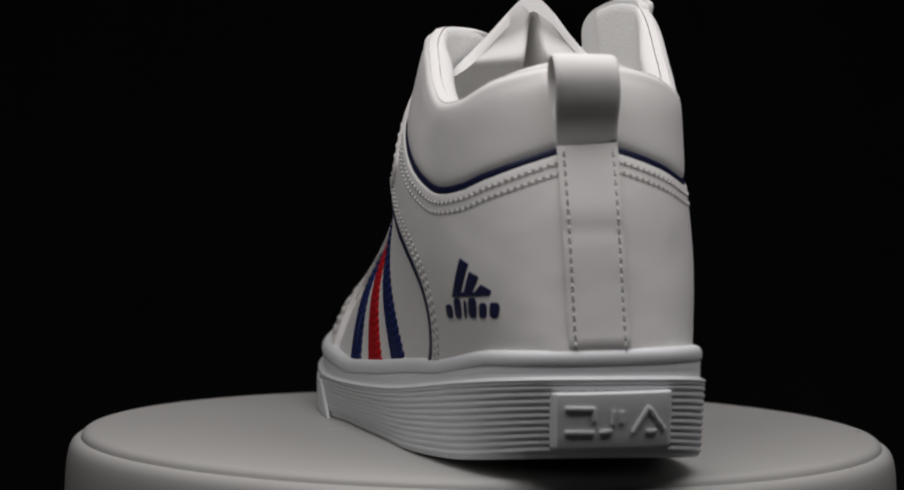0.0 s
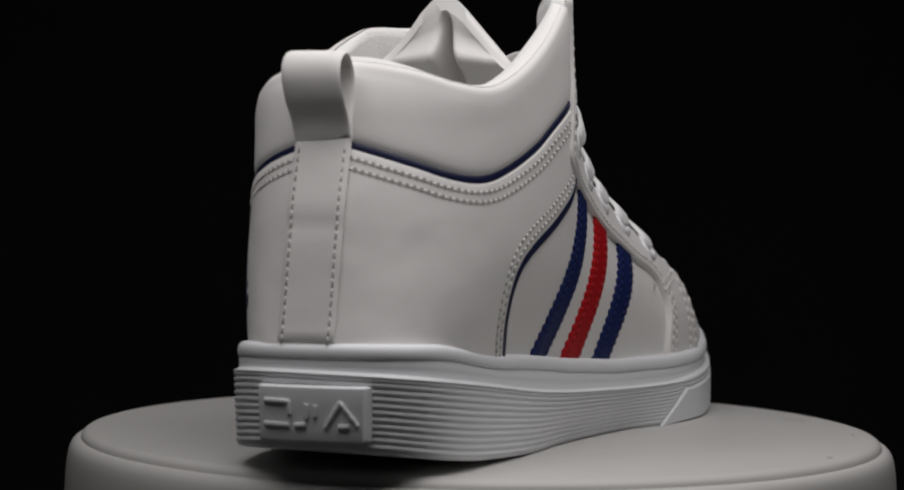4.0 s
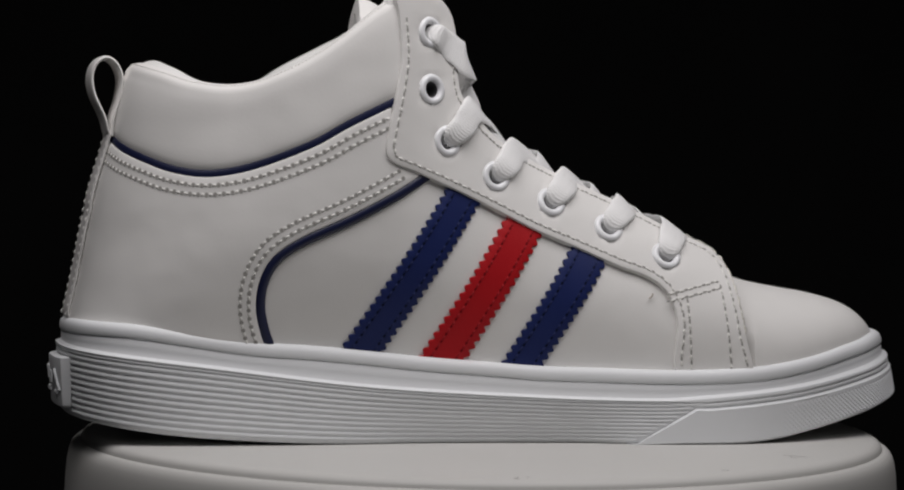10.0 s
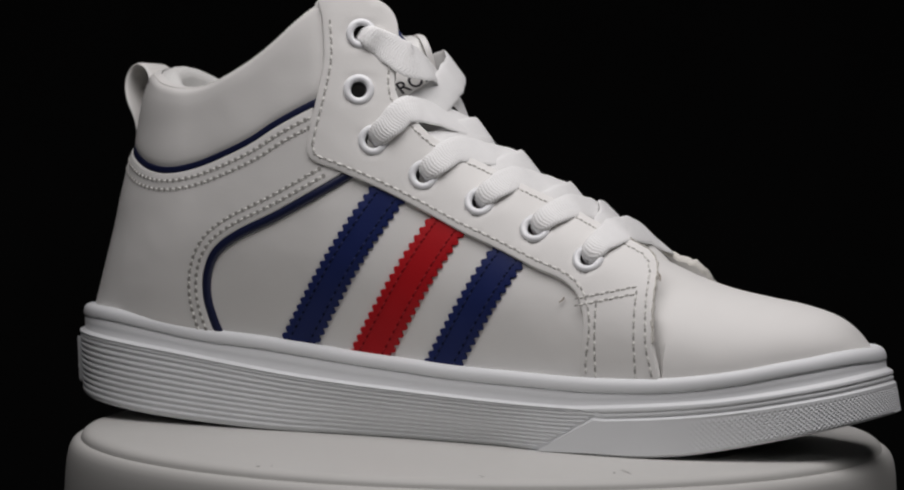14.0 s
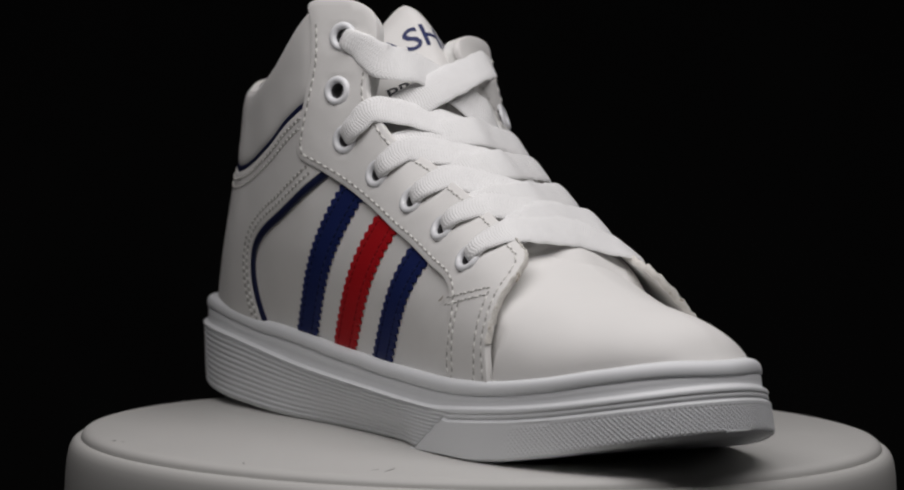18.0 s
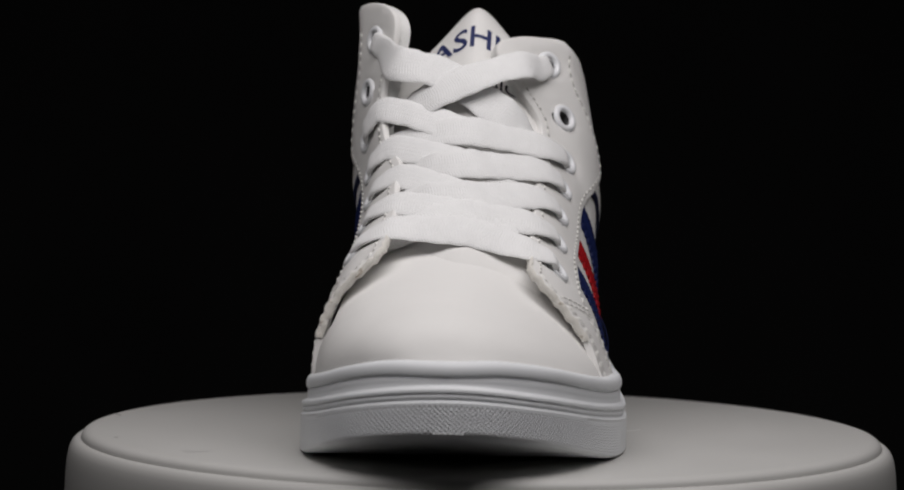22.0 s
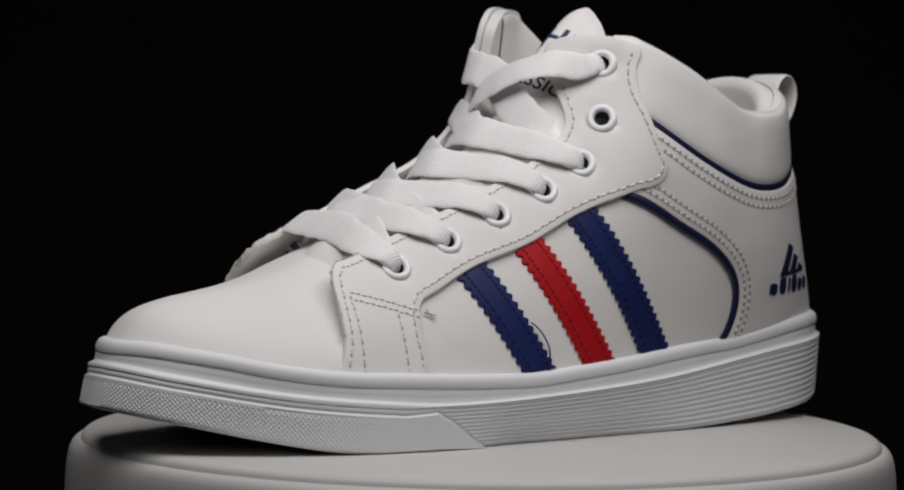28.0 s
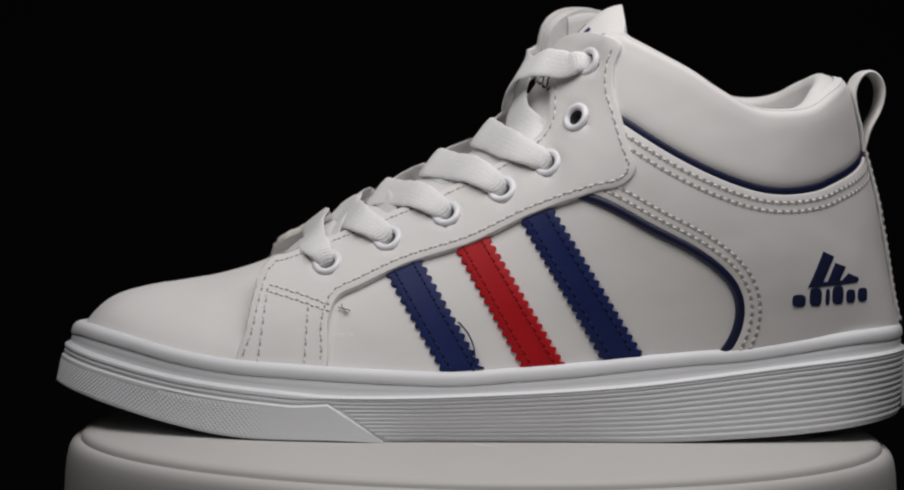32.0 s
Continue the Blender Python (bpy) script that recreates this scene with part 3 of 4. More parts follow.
# quarters, under the stripes
def base_line(sd, a, b, n=60):
    return [(along(y, 40), lip_z(sd * 42, y) - 3.5) for y in np.linspace(a, b, n)]


QTOP = {1: [(73, 46), (62, 51), (50, 57), (35, 63.5), (20, 70), (0, 78.5), (-17, 87), (-34, 95), (-45, 98), (-62, 86), (-92, 66)],
        -1: [(73, 44), (62, 47), (50, 51), (35, 57), (20, 63), (0, 71.5), (-17, 80), (-34, 89), (-48, 93), (-62, 84), (-92, 66)]}
EYESTAY = {
    1: [(-43, 147), (-42, 140), (-41, 127), (-42.4, 115.5), (-44.5, 104), (-45.6, 97), (-44.6, 93.6), (-41.6, 91.6), (-34.5, 89), (-17.3, 81.7),
        (0, 73.4), (8, 69.6), (19.4, 65), (35, 58.4), (43.7, 55.4), (49.4, 52), (52.6, 47.6), (54.6, 40.4), (55.9, 21.5), (79.6, 21.5),
        (78.2, 36.6), (76.2, 50), (74.4, 58.5), (71, 63.4), (66, 66), (58, 69.5), (37.5, 79.5), (18, 88), (-1.5, 97.6), (-12, 106.5),
        (-17.5, 113.5), (-19.4, 120), (-19.8, 135), (-22.4, 143), (-28, 147.5), (-36, 148.8)],
    -1: [(-44.6, 132.8), (-42.8, 125), (-42.4, 117), (-44.2, 109.5), (-46.4, 99.7), (-48.8, 93), (-48.2, 89.4), (-45.4, 86.4), (-41.6, 84.8),
         (-34.6, 83), (-14.8, 75), (-3, 69), (6.8, 64.4), (26.4, 57.7), (41.9, 50.2), (49.4, 46.2), (52.4, 38.6), (55.1, 20.5), (81.9, 20.5),
         (79.5, 36.7), (76.9, 49), (75, 54.6), (71.6, 58.4), (66, 60), (57.5, 63.5), (37.5, 72), (17.5, 80.6), (-1.5, 90), (-14, 98),
         (-20, 104), (-22.2, 110), (-22.7, 125), (-24.6, 133), (-29.4, 136.6), (-37.4, 136.8)],
}
EYELETS = {1: [(-30.5, 135.2), (-30.0, 116.4), (-24.3, 99.5), (-6.7, 87.9), (12.9, 79.1), (33.0, 70.6), (52.6, 61.4)],
           -1: [(-34.9, 126.8), (-30.5, 107.7), (-21.0, 92.1), (-5.5, 82.9), (13.1, 74.4), (32.9, 65.7), (53.2, 57.1)]}
PIPING = {1: [(-129.6, 98.4), (-127.2, 96.6), (-121.4, 92.6), (-113.8, 89.6), (-104.5, 88.1), (-95, 89), (-83.8, 92.2), (-68.8, 98.4), (-57.6, 104.8), (-42, 112.6)],
          -1: [(-129.6, 98.4), (-126, 95.5), (-117.6, 89.2), (-110.5, 86.2), (-100, 84.7), (-90, 85.6), (-78, 89.4), (-65.6, 95), (-55, 101), (-42, 109.4)]}
QUARTER_LINE = {1: [(-30, 89), (-42, 81.6), (-57, 73.6), (-72, 66.7), (-80.6, 60.6), (-84.5, 53), (-85.2, 44.8), (-83.4, 37), (-80.6, 30)],
                -1: [(-29, 83.4), (-40.3, 79.2), (-54.4, 71.7), (-68.6, 64.6), (-78.4, 57.6), (-83.6, 50.8), (-85, 43.4), (-83.2, 35.6), (-78.5, 28)]}
STRIPES = {1: [((-56.8, 32), (-44.3, 31), (-23.9, 83), (-13.3, 79.1)), ((-30.4, 29.5), (-16.5, 28.1), (-3.5, 73.2), (8.6, 69.4)),
               ((-2.5, 27.4), (9.8, 26.8), (19.3, 63.8), (30.5, 59.8))],
           -1: [((-51.8, 29.3), (-38.9, 28.2), (-21.7, 76.8), (-12.3, 72.6)), ((-24.8, 27.2), (-11.6, 26.5), (-0.2, 67.2), (9.6, 63.3)),
                ((2.0, 25.0), (14.8, 24.8), (21.6, 57.9), (32.0, 53.5))]}


def pipe_line(sd):
    """The collar's lower edge in (s, z), from the strap at the heel forwards."""
    return curve_points([(YC - LQ + 5, 99.0), *sz(PIPING[sd][2:])], 2.0)


def zigzag(a, b, pitch, depth):
    """A pinked edge from a to b whose teeth point to its right."""
    a, b = np.array(a, float), np.array(b, float)
    d = b - a
    n = int(np.linalg.norm(d) / pitch)
    u = d / np.linalg.norm(d)
    w = np.array((u[1], -u[0]))
    out = []
    for k in range(n):
        for f, e in ((0.0, 0.0), (0.12, 0.15), (0.46, 1.0), (0.66, 1.0)):
            out.append(a + d * ((k + f) / n) + w * depth * e)
    return out


for sd in (1, -1):
    bottom = base_line(sd, -92, 75)
    part("quarter", panel(sd, bottom + QTOP[sd], 0.0, 1.0, 0.5, 3.0, 2.0), LEATHER, sneaker, "white leather side panel")
    for q, (bl, br, tl, tr) in enumerate(STRIPES[sd]):
        bl, br, tl, tr = (np.array(v, float) for v in (bl, br, tl, tr))
        bl, br, tl, tr = bl + (bl - tl) * 0.06, br + (br - tr) * 0.06, tl + (tl - bl) * 0.08, tr + (tr - br) * 0.08
        bi, ti = (br - bl) * 0.025, (tr - tl) * 0.025
        right = zigzag(br - bi, tr - ti, 2.95, 1.25)
        left = zigzag(tl + ti, bl + bi, 2.95, 1.25)
        red = q == 1
        ob = part("stripe", panel(sd, [*right, *left], 1.0, 1.2, 0.35, 2.2, 0.6, smooth_outline=False), RED if red else BLUE, sneaker,
                  "red leather stripe with pinked edges" if red else "navy blue leather stripe with pinked edges")
        for e0, e1, other0, other1 in ((bl, tl, br, tr), (br, tr, bl, tl)):
            f = 0.2
            line = [e0 + (other0 - e0) * f, e1 + (other1 - e1) * f]
            sew(sd, line, 2.95, 1.9, 0.38, 1.05, RED_THREAD if red else BLUE_THREAD, ob, RED_HOLE_SHADE if red else BLUE_HOLE_SHADE, wide=0.4)
    # heel counter, with its folded edge beside the piping
    line = pipe_line(sd)
    ql = np.array(sz([tuple(p) for p in curve_points(QUARTER_LINE[sd], 1.5)]))
    top = shifted(line, -1.2)
    top[0][0] = YC - LQ
    front = shifted(ql, -1.4)
    heel_bottom = [(s, lip_z(sd * 30, max(-146, shell(sd, s, 40).y)) - 3.5) for s in np.linspace(front[-1][0], YC - LQ, 50)]
    outline = [*top[:-1], (-44, 108 if sd > 0 else 104), (-36, 96 if sd > 0 else 90), *front[2:], *heel_bottom]
    counter = part("heel_counter", panel(sd, outline, 1.2, 1.6, 0.5, 2.8, 1.5), LEATHER, sneaker, "white leather heel counter with stitched edge")
    for d in (-3.9, -6.9):
        ln = shifted(line, d)
        sew(sd, ln[1:-2], 2.7, 1.5, 0.42, 1.3, THREAD, counter, wide=0.8)
    for d in (-3.8, -6.6):
        ln = shifted(ql, d)
        sew(sd, ln[6:-2], 2.7, 1.5, 0.4, 1.3, THREAD, counter, wide=0.74)
    for nm, ln, hw, lab in (("collar_piping", line, 1.35, "navy blue piping under the padded collar"),
                            ("side_piping", ql, 1.75, "navy blue piping edging the side panel")):
        pa = [on_shell(sd, s, z, -0.1 if hw < 1.5 else 0.35) for s, z in ln]
        no = [outward(sd, s, z) for s, z in ln]
        part(nm, tube(pa, no, hw, 0.9), NAVY, sneaker, lab)
    # eyestay with its eyelets
    outline = curve_points(EYESTAY[sd], 1.2, True)[:-1]
    eyestay = part("eyestay", panel(sd, outline, 2.2, 2.3, 0.8, 2.6, 1.2, holes=[(y, z, 3.4) for y, z in EYELETS[sd]]), LEATHER, sneaker,
                   "white leather eyestay with seven eyelets")
    full = np.array([*outline, outline[0]])
    if inside(outline, shifted(full, 1.0)[5:6])[0]:
        seam = shifted(full, 2.2)
    else:
        seam = shifted(full, -2.2)
    k0 = [i for i, p in enumerate(seam) if p[1] > lip_z(40 * sd, p[0]) + 0.5 and not (p[1] > (139.5 if sd > 0 else 130.5) or (p[0] > -27 and p[1] > (126 if sd > 0 else 122)))]
    cuts = [i for i in range(1, len(k0)) if k0[i] - k0[i - 1] > 1]
    parts_ = [k0[a_:b_] for a_, b_ in zip([0, *cuts], [*cuts, len(k0)]) if b_ - a_ > 3]
    for run in parts_:
        sew(sd, [seam[i] for i in run], 3.5, 2.1, 0.42, 2.3, THREAD, eyestay)
    a = [(51.6, 49), (61, 51), (71, 53)] if sd > 0 else [(52.6, 43.8), (62, 46.6), (73.4, 49.4)]
    b = [(x, z - 2.2) for x, z in a]
    c = [(a[0][0] + 6.6, a[0][1] - 2.0), (59.6 if sd > 0 else 60.0, 24)]
    d = [(a[2][0] - 0.4, a[2][1] - 2), (73.4 if sd > 0 else 75.6, 24)]
    for ln in (a, b, c, d):
        sew(sd, ln, 3.5, 2.0, 0.42, 2.3, THREAD, eyestay)
    for y, z in EYELETS[sd]:
        c, nn = on_shell(sd, y, z, 2.0), outward(sd, y, z)
        ax = nn.cross(Vector((0, 0, 1))).normalized()
        ay = nn.cross(ax)
        rows = []
        for r, h in ((2.65, -0.6), (2.85, 0.35), (3.4, 0.85), (4.1, 0.95), (4.8, 0.7), (5.15, 0.2), (5.2, -0.4)):
            rows.append([c + (ax * math.cos(2 * math.pi * k / 28) + ay * math.sin(2 * math.pi * k / 28)) * r + nn * h for k in range(28)])
        part("eyelet", tidy(grid(rows, closed_u=True)), ENAMEL, eyestay, "glossy white enamelled eyelet")
        # added tube whose dark colour paints the hole's inner shade
        rows = [[c + (ax * math.cos(2 * math.pi * k / 20) + ay * math.sin(2 * math.pi * k / 20)) * r + nn * h for k in range(20)]
                for r, h in ((2.3, -6.0), (2.5, -3.0), (2.66, -0.5))]
        part("eyelet_barrel", tidy(grid(rows, closed_u=True)), BARREL_SHADE, eyestay, "barrel of the eyelet, coloured dark for the shade inside")

# soft backing behind the upper eyestays, and the raw cut edge at their front
RAW = material("cream_cut_leather_edge", (0.74, 0.72, 0.67), 0.9, 0.12, 420, 0.7, 2200, 0.0005, 0.2,
               wear=(420.0, 0.62, (0.4, 0.35, 0.28)))
BACKING = {1: [(-45, 144.5), (-43, 122), (-44, 104), (-33, 99), (-20.2, 112.5), (-20.3, 135), (-22.9, 142.7), (-28.3, 146.8), (-36, 148.2)],
           -1: [(-45.5, 131), (-44, 112), (-46, 98), (-34, 93), (-22.8, 104), (-23.2, 125), (-25.1, 132.8), (-29.8, 136.7), (-37.4, 136.8)]}
for sd in (1, -1):
    part("eyestay_backing", panel(sd, curve_points(BACKING[sd], 1.6, True)[:-1], -0.1, 4.4, 1.4, 2.8, 1.4, holes=[(y, z, 3.0) for y, z in EYELETS[sd][:2]]),
         LINING, sneaker, "soft white fabric backing of the eyestay")
    front = [p for p in EYESTAY[sd] if 70 < p[0] < 90 and p[1] > 30] + ([(66, 66), (60, 68.6)] if sd > 0 else [(66, 60), (60, 62.4)])
    front = curve_points(front if front[0][1] < front[-1][1] else front[::-1], 1.2)
    pa = [on_shell(sd, y + 0.22 * math.sin(k * 2.3), z, 1.0 + 0.3 * math.sin(k * 1.7) + 0.2 * math.sin(k * 2.9)) for k, (y, z) in enumerate(front)]
    no = [outward(sd, y, z) for y, z in front]
    part("cut_edge", tube(pa, no, 0.45, 1.3), RAW, sneaker, "raw cream-coloured cut edge of the leather")
loop_ = curve_points([(5.0, 26.4, 0.8), (3.9, 28.0, 1.6), (4.2, 31.4, 2.1), (6.0, 35.6, 1.9), (8.2, 38.4, 1.4), (9.4, 39.6, 0.8)], 0.7)
part("loose_thread", tube([on_shell(-1, y, z, h) for y, z, h in loop_], [Vector((0, 1, 0.2))] * len(loop_), 0.28, 0.28, 6),
     BLUE_THREAD, sneaker, "loose loop of navy thread at a stripe's foot")

for sd, ends in ((1, ((45.2, 48.0), (46.2, 48.6), (46.7, 49.6))), (1, ((72.6, 58.4), (75.6, 57.0), (76.4, 55.2))), (-1, ((45.2, 42.4), (47.4, 43.0), (49.4, 43.4))), (-1, ((46.2, 41.6), (47.6, 42.8), (48.2, 44.4)))):
    fray = curve_points(ends, 0.6)
    part("frayed_thread", tube([on_shell(sd, y, z, 1.0) for y, z in fray], [outward(sd, y, z) for y, z in fray], 0.22, 0.22, 6), FRAY, sneaker,
         "frayed brownish thread end at a seam")

# padded collar, in one run from one eyestay round the heel to the other
TOP = {1: ((-165, -150, -128, -112, -97, -88, -78.5, -69, -60, -50, -43, -34, -26), (124.5, 124, 121.4, 118.4, 117.2, 118.4, 122.2, 127.2, 133.4, 141.4, 145.8, 147, 145)),
       -1: ((-165, -150, -128, -112, -98, -88, -77, -67, -57, -47, -43, -34, -26), (124.5, 123.5, 119, 113.6, 112.2, 113.4, 119, 125.4, 130.6, 135.4, 137.2, 137.2, 134))}
run = [(1, s) for s in np.linspace(-27, YC - LQ, 120)] + [(-1, s) for s in np.linspace(YC - LQ, -27, 120)[1:]]
pipe_at = {}
for sd in (1, -1):
    l_ = pipe_line(sd)
    o_ = np.argsort(l_[:, 0])
    pipe_at[sd] = (l_[o_, 0], l_[o_, 1])


def collar_point(sd, s, u, h):
    zp, zt = float(np.interp(s, *pipe_at[sd])), spline(*TOP[sd], s)
    z = zp + (zt - 3.5 - zp) * u
    n = outward(sd, s, zp + (zt - zp) * 0.5)
    return shell(sd, s, min(z, zt - 3.5)), n, zt


outer, inner = [], []
for sd, s in run:
    col = []
    p, n, zt = collar_point(sd, s, -0.1, 0)
    col.append(p - n * 1.6)
    for k in range(15):
        u = k / 14
        p, n, zt = collar_point(sd, s, u, 0)
        puff = 1.5 * (max(0.0, 1 - abs(2 * u - 1.0) ** 6 * (1.0 if u < 0.5 else 0.4))) ** 0.6
        col.append(p + n * (puff * 1.15 - 0.75))
    p, n, zt = collar_point(sd, s, 1.0, 0)
    nh = Vector((n.x, n.y, 0)).normalized()
    for k in range(1, 6):
        a = math.pi * 0.5 * k / 5
        col.append(p + nh * (-4.2 + 4.72 * math.cos(a)) + Vector((0, 0, 3.5 * math.sin(a))))
    if s <= -37.5:
        outer.append(col)
    col2 = [col[-1] - nh * 0.2 - Vector((0, 0, 0.25))]
    back = min(1.0, max(0.0, (-94 - s) / 40))
    pad = 0.04 + 0.56 * back * back * (3 - 2 * back)
    ends = min(1.0, max(0.0, (s + 66) / 26))
    thin = 1 - 0.72 * ends * ends * (3 - 2 * ends)
    for k in range(1, 9):
        a = math.pi * 0.5 * (1 + k / 8)
        col2.append(p + nh * (-4.2 + (4.6 + 4.5 * pad) * thin * math.cos(a)) + Vector((0, 0, 3.3 * math.sin(a) + 3.0 * pad * math.sin(math.pi * k / 8) ** 1.3)))
    zlow = 44
    for k in range(1, 9):
        z = p.z + (zlow - p.z) * k / 8
        q = shell(sd, s, z)
        q = q - nh * (4.2 + (4.6 + 4.5 * pad) * thin - 3.0 * thin * abs(math.sin(k / 8 * math.pi)) + 1.5 * k / 8)
        col2.append(q)
    inner.append(col2)
collar = part("collar", tidy(grid(outer)), PADDED, sneaker, "puffy padded white leather collar", smooth=75)


def collar_seam(p, k):
    i = min(max(p[0], 0), len(outer) - 1.001)
    a, c = outer[int(i)][18], outer[int(i) + 1][18]
    q = a.lerp(c, i - int(i))
    up = (outer[int(i)][18] - outer[int(i)][12]).normalized()
    return q + (up * 0.4 + Vector((0, 0, 0.9))).normalized() * k


seam_bm = bmesh.new()
for i in range(4, len(outer) - 5):
    a, c = collar_seam((i + 0.1, 0), 0.1), collar_seam((i + 0.72, 0), 0.1)
    n_ = (collar_seam((i + 0.4, 0), 1.0) - collar_seam((i + 0.4, 0), 0)).normalized()
    ax_ = (c - a).normalized()
    si_ = ax_.cross(n_)
    rings = [[seam_bm.verts.new((q + (si_ * math.cos(w) + n_ * math.sin(w)) * 0.24 * f) * MM) for w in (0, 1.05, 2.09, 3.14, 4.19, 5.24)]
             for q, f in ((a, 0.4), (a.lerp(c, 0.3), 1), (a.lerp(c, 0.7), 1), (c, 0.4))]
    for p_, q_ in zip(rings, rings[1:]):
        for j in range(6):
            seam_bm.faces.new((p_[j], p_[(j + 1) % 6], q_[(j + 1) % 6], q_[j]))
part("stitching", seam_bm, THREAD, collar)
part("lining", tidy(grid(inner)), LINING, sneaker, "white fabric lining inside the collar", smooth=75)
bm = grid([[Vector((w * k / 6, y, 45)) for k in range(-6, 7)] for y, w in ((-132, 12), (-120, 25), (-95, 31), (-50, 32), (0, 32), (28, 31))])
part("insole", tidy(bm), LINING, sneaker, "white fabric insole")

# heel strap with its pull loop
path, nor, wid = [], [], []
for z in np.linspace(37.2, 100, 33):
    y = heel_y(z)
    path.append(Vector((-3.4 - 1.6 * (z - 36) / 64, y - 1.25 + 0.7 * max(0.0, 40.6 - z) + 0.35 * math.exp(-((z - 74) / 2.5) ** 2), z)))
    nor.append(Vector((0, -1, -0.18)))
    wid.append(18.8)
loop = curve_points([(-131.0, 100), (-132.6, 106), (-135.8, 113), (-136.8, 118.8), (-135.4, 123.6), (-132, 125.8), (-128.6, 123.8), (-126.8, 118.8), (-127.6, 112.5), (-129.6, 105.5), (-130.2, 99)], 1.2)
for i, (y, z) in enumerate(loop):
    a, b = loop[min(i + 1, len(loop) - 1)], loop[max(i - 1, 0)]
    t = a - b
    path.append(Vector((-5.0 - 2.0 * min(1, (z - 99) / 24), y, z)))
    nor.append(Vector((0, -t[1], t[0])))
    wid.append(18.8 + 0.8 * max(0, min(1, (z - 102) / 10)))
strap = part("heel_strap", band(path, nor, wid, 1.5, k=16), LEATHER, sneaker, "white leather heel strap ending in a pull loop")
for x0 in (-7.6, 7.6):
    strap_hole_shades = bmesh.new()
    bm = stitch_row(1, [(0, 39.5), (0, 99)], 2.9, 1.7, 0.34, 0.0, holes=strap_hole_shades,
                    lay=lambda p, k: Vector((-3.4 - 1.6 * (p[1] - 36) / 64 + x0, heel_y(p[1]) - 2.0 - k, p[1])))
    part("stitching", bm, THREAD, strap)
    # painted shade of the strap's needle holes, as flat dark discs
    part("perforation_shade", strap_hole_shades, HOLE_SHADE, strap)["kind"] = "stuff"

# tongue: a tent-like padded sheet with lettering
TONGUE = [(76, 52), (62, 65), (43, 75), (23, 85), (3, 96), (-9, 106), (-17.8, 119), (-29.6, 134.2), (-38, 143), (-43, 146.2), (-47, 147.2)]
TL = curve_points(TONGUE, 2.0)
NT = len(TL)


def tongue_row(z):
    return float(np.interp(z, TL[:NT - 2, 1], np.arange(NT - 2)))



def tongue_point(i, x, h=0.0):
    f = i / (NT - 1)
    i0 = int(min(max(i, 0), NT - 1))
    i1 = min(i0 + 1, NT - 1)
    g = i - i0
    y, z = TL[i0] * (1 - g) + TL[i1] * g
    t = TL[min(i0 + 1, NT - 1)] - TL[max(i0 - 1, 0)]
    t = t / np.linalg.norm(t)
    ny, nz = -t[1] * -1, t[0] * -1
    up = max(0.0, (f - 0.55) / 0.45)
    drop = (10 + 20 * up) * (math.sqrt((x / 26) ** 2 + 0.03) - 0.173)
    return Vector((x - 1.0 - 1.5 * up, y + ny * (h - drop * (1 - 0.35 * up)), z + nz * (h - drop) - drop * up * 0.15))


rows = []
for i in range(NT):
    f = i / (NT - 1)
    w = 25 + 2 * f
    if f > 0.9:
        w = w * (1 - 0.7 * ((f - 0.9) / 0.1) ** 2.2)
    fill = min(1.0, max(0.0, (f - 0.48) / 0.2)) * math.sqrt(max(0.0, 1 - max(0.0, (f - 0.91) / 0.1) ** 2))
    up = max(0.0, (f - 0.55) / 0.45)
    steep = 10 + 20 * up
    level = 4.5 + 0.72 * steep * (math.sqrt((w / 26) ** 2 + 0.03) - 0.173)
    top = [tongue_point(i, w * (-1 + 2 * j / 40), 1.0) for j in range(41)]
    low = []
    for j in range(41):
        x = w * 0.98 * (1 - 2 * j / 40)
        slit = math.exp(-((x - 0.8) / 2.4) ** 2)
        deep = steep * (math.sqrt((x / 26) ** 2 + 0.03) - 0.173) - level * (1 - slit) - 5.0 * slit
        low.append(tongue_point(i, x, -4.0 + fill * min(1.0, deep + 4.0)))
    edge_a = [tongue_point(i, w * 1.05, -0.6), tongue_point(i, w * 1.07, -2.0)]
    edge_b = [tongue_point(i, -w * 1.07, -2.0), tongue_point(i, -w * 1.05, -0.6)]
    rows.append(top + edge_a + low + edge_b)
bm = grid(rows, closed_u=True)
bm.verts.ensure_lookup_table()
nc = len(rows[0])
bm.faces.new([bm.verts[(NT - 1) * nc + j] for j in range(nc)])
tongue = part("tongue", tidy(bm), LEATHER, sneaker, "white padded tongue with printed lettering", smooth=60)


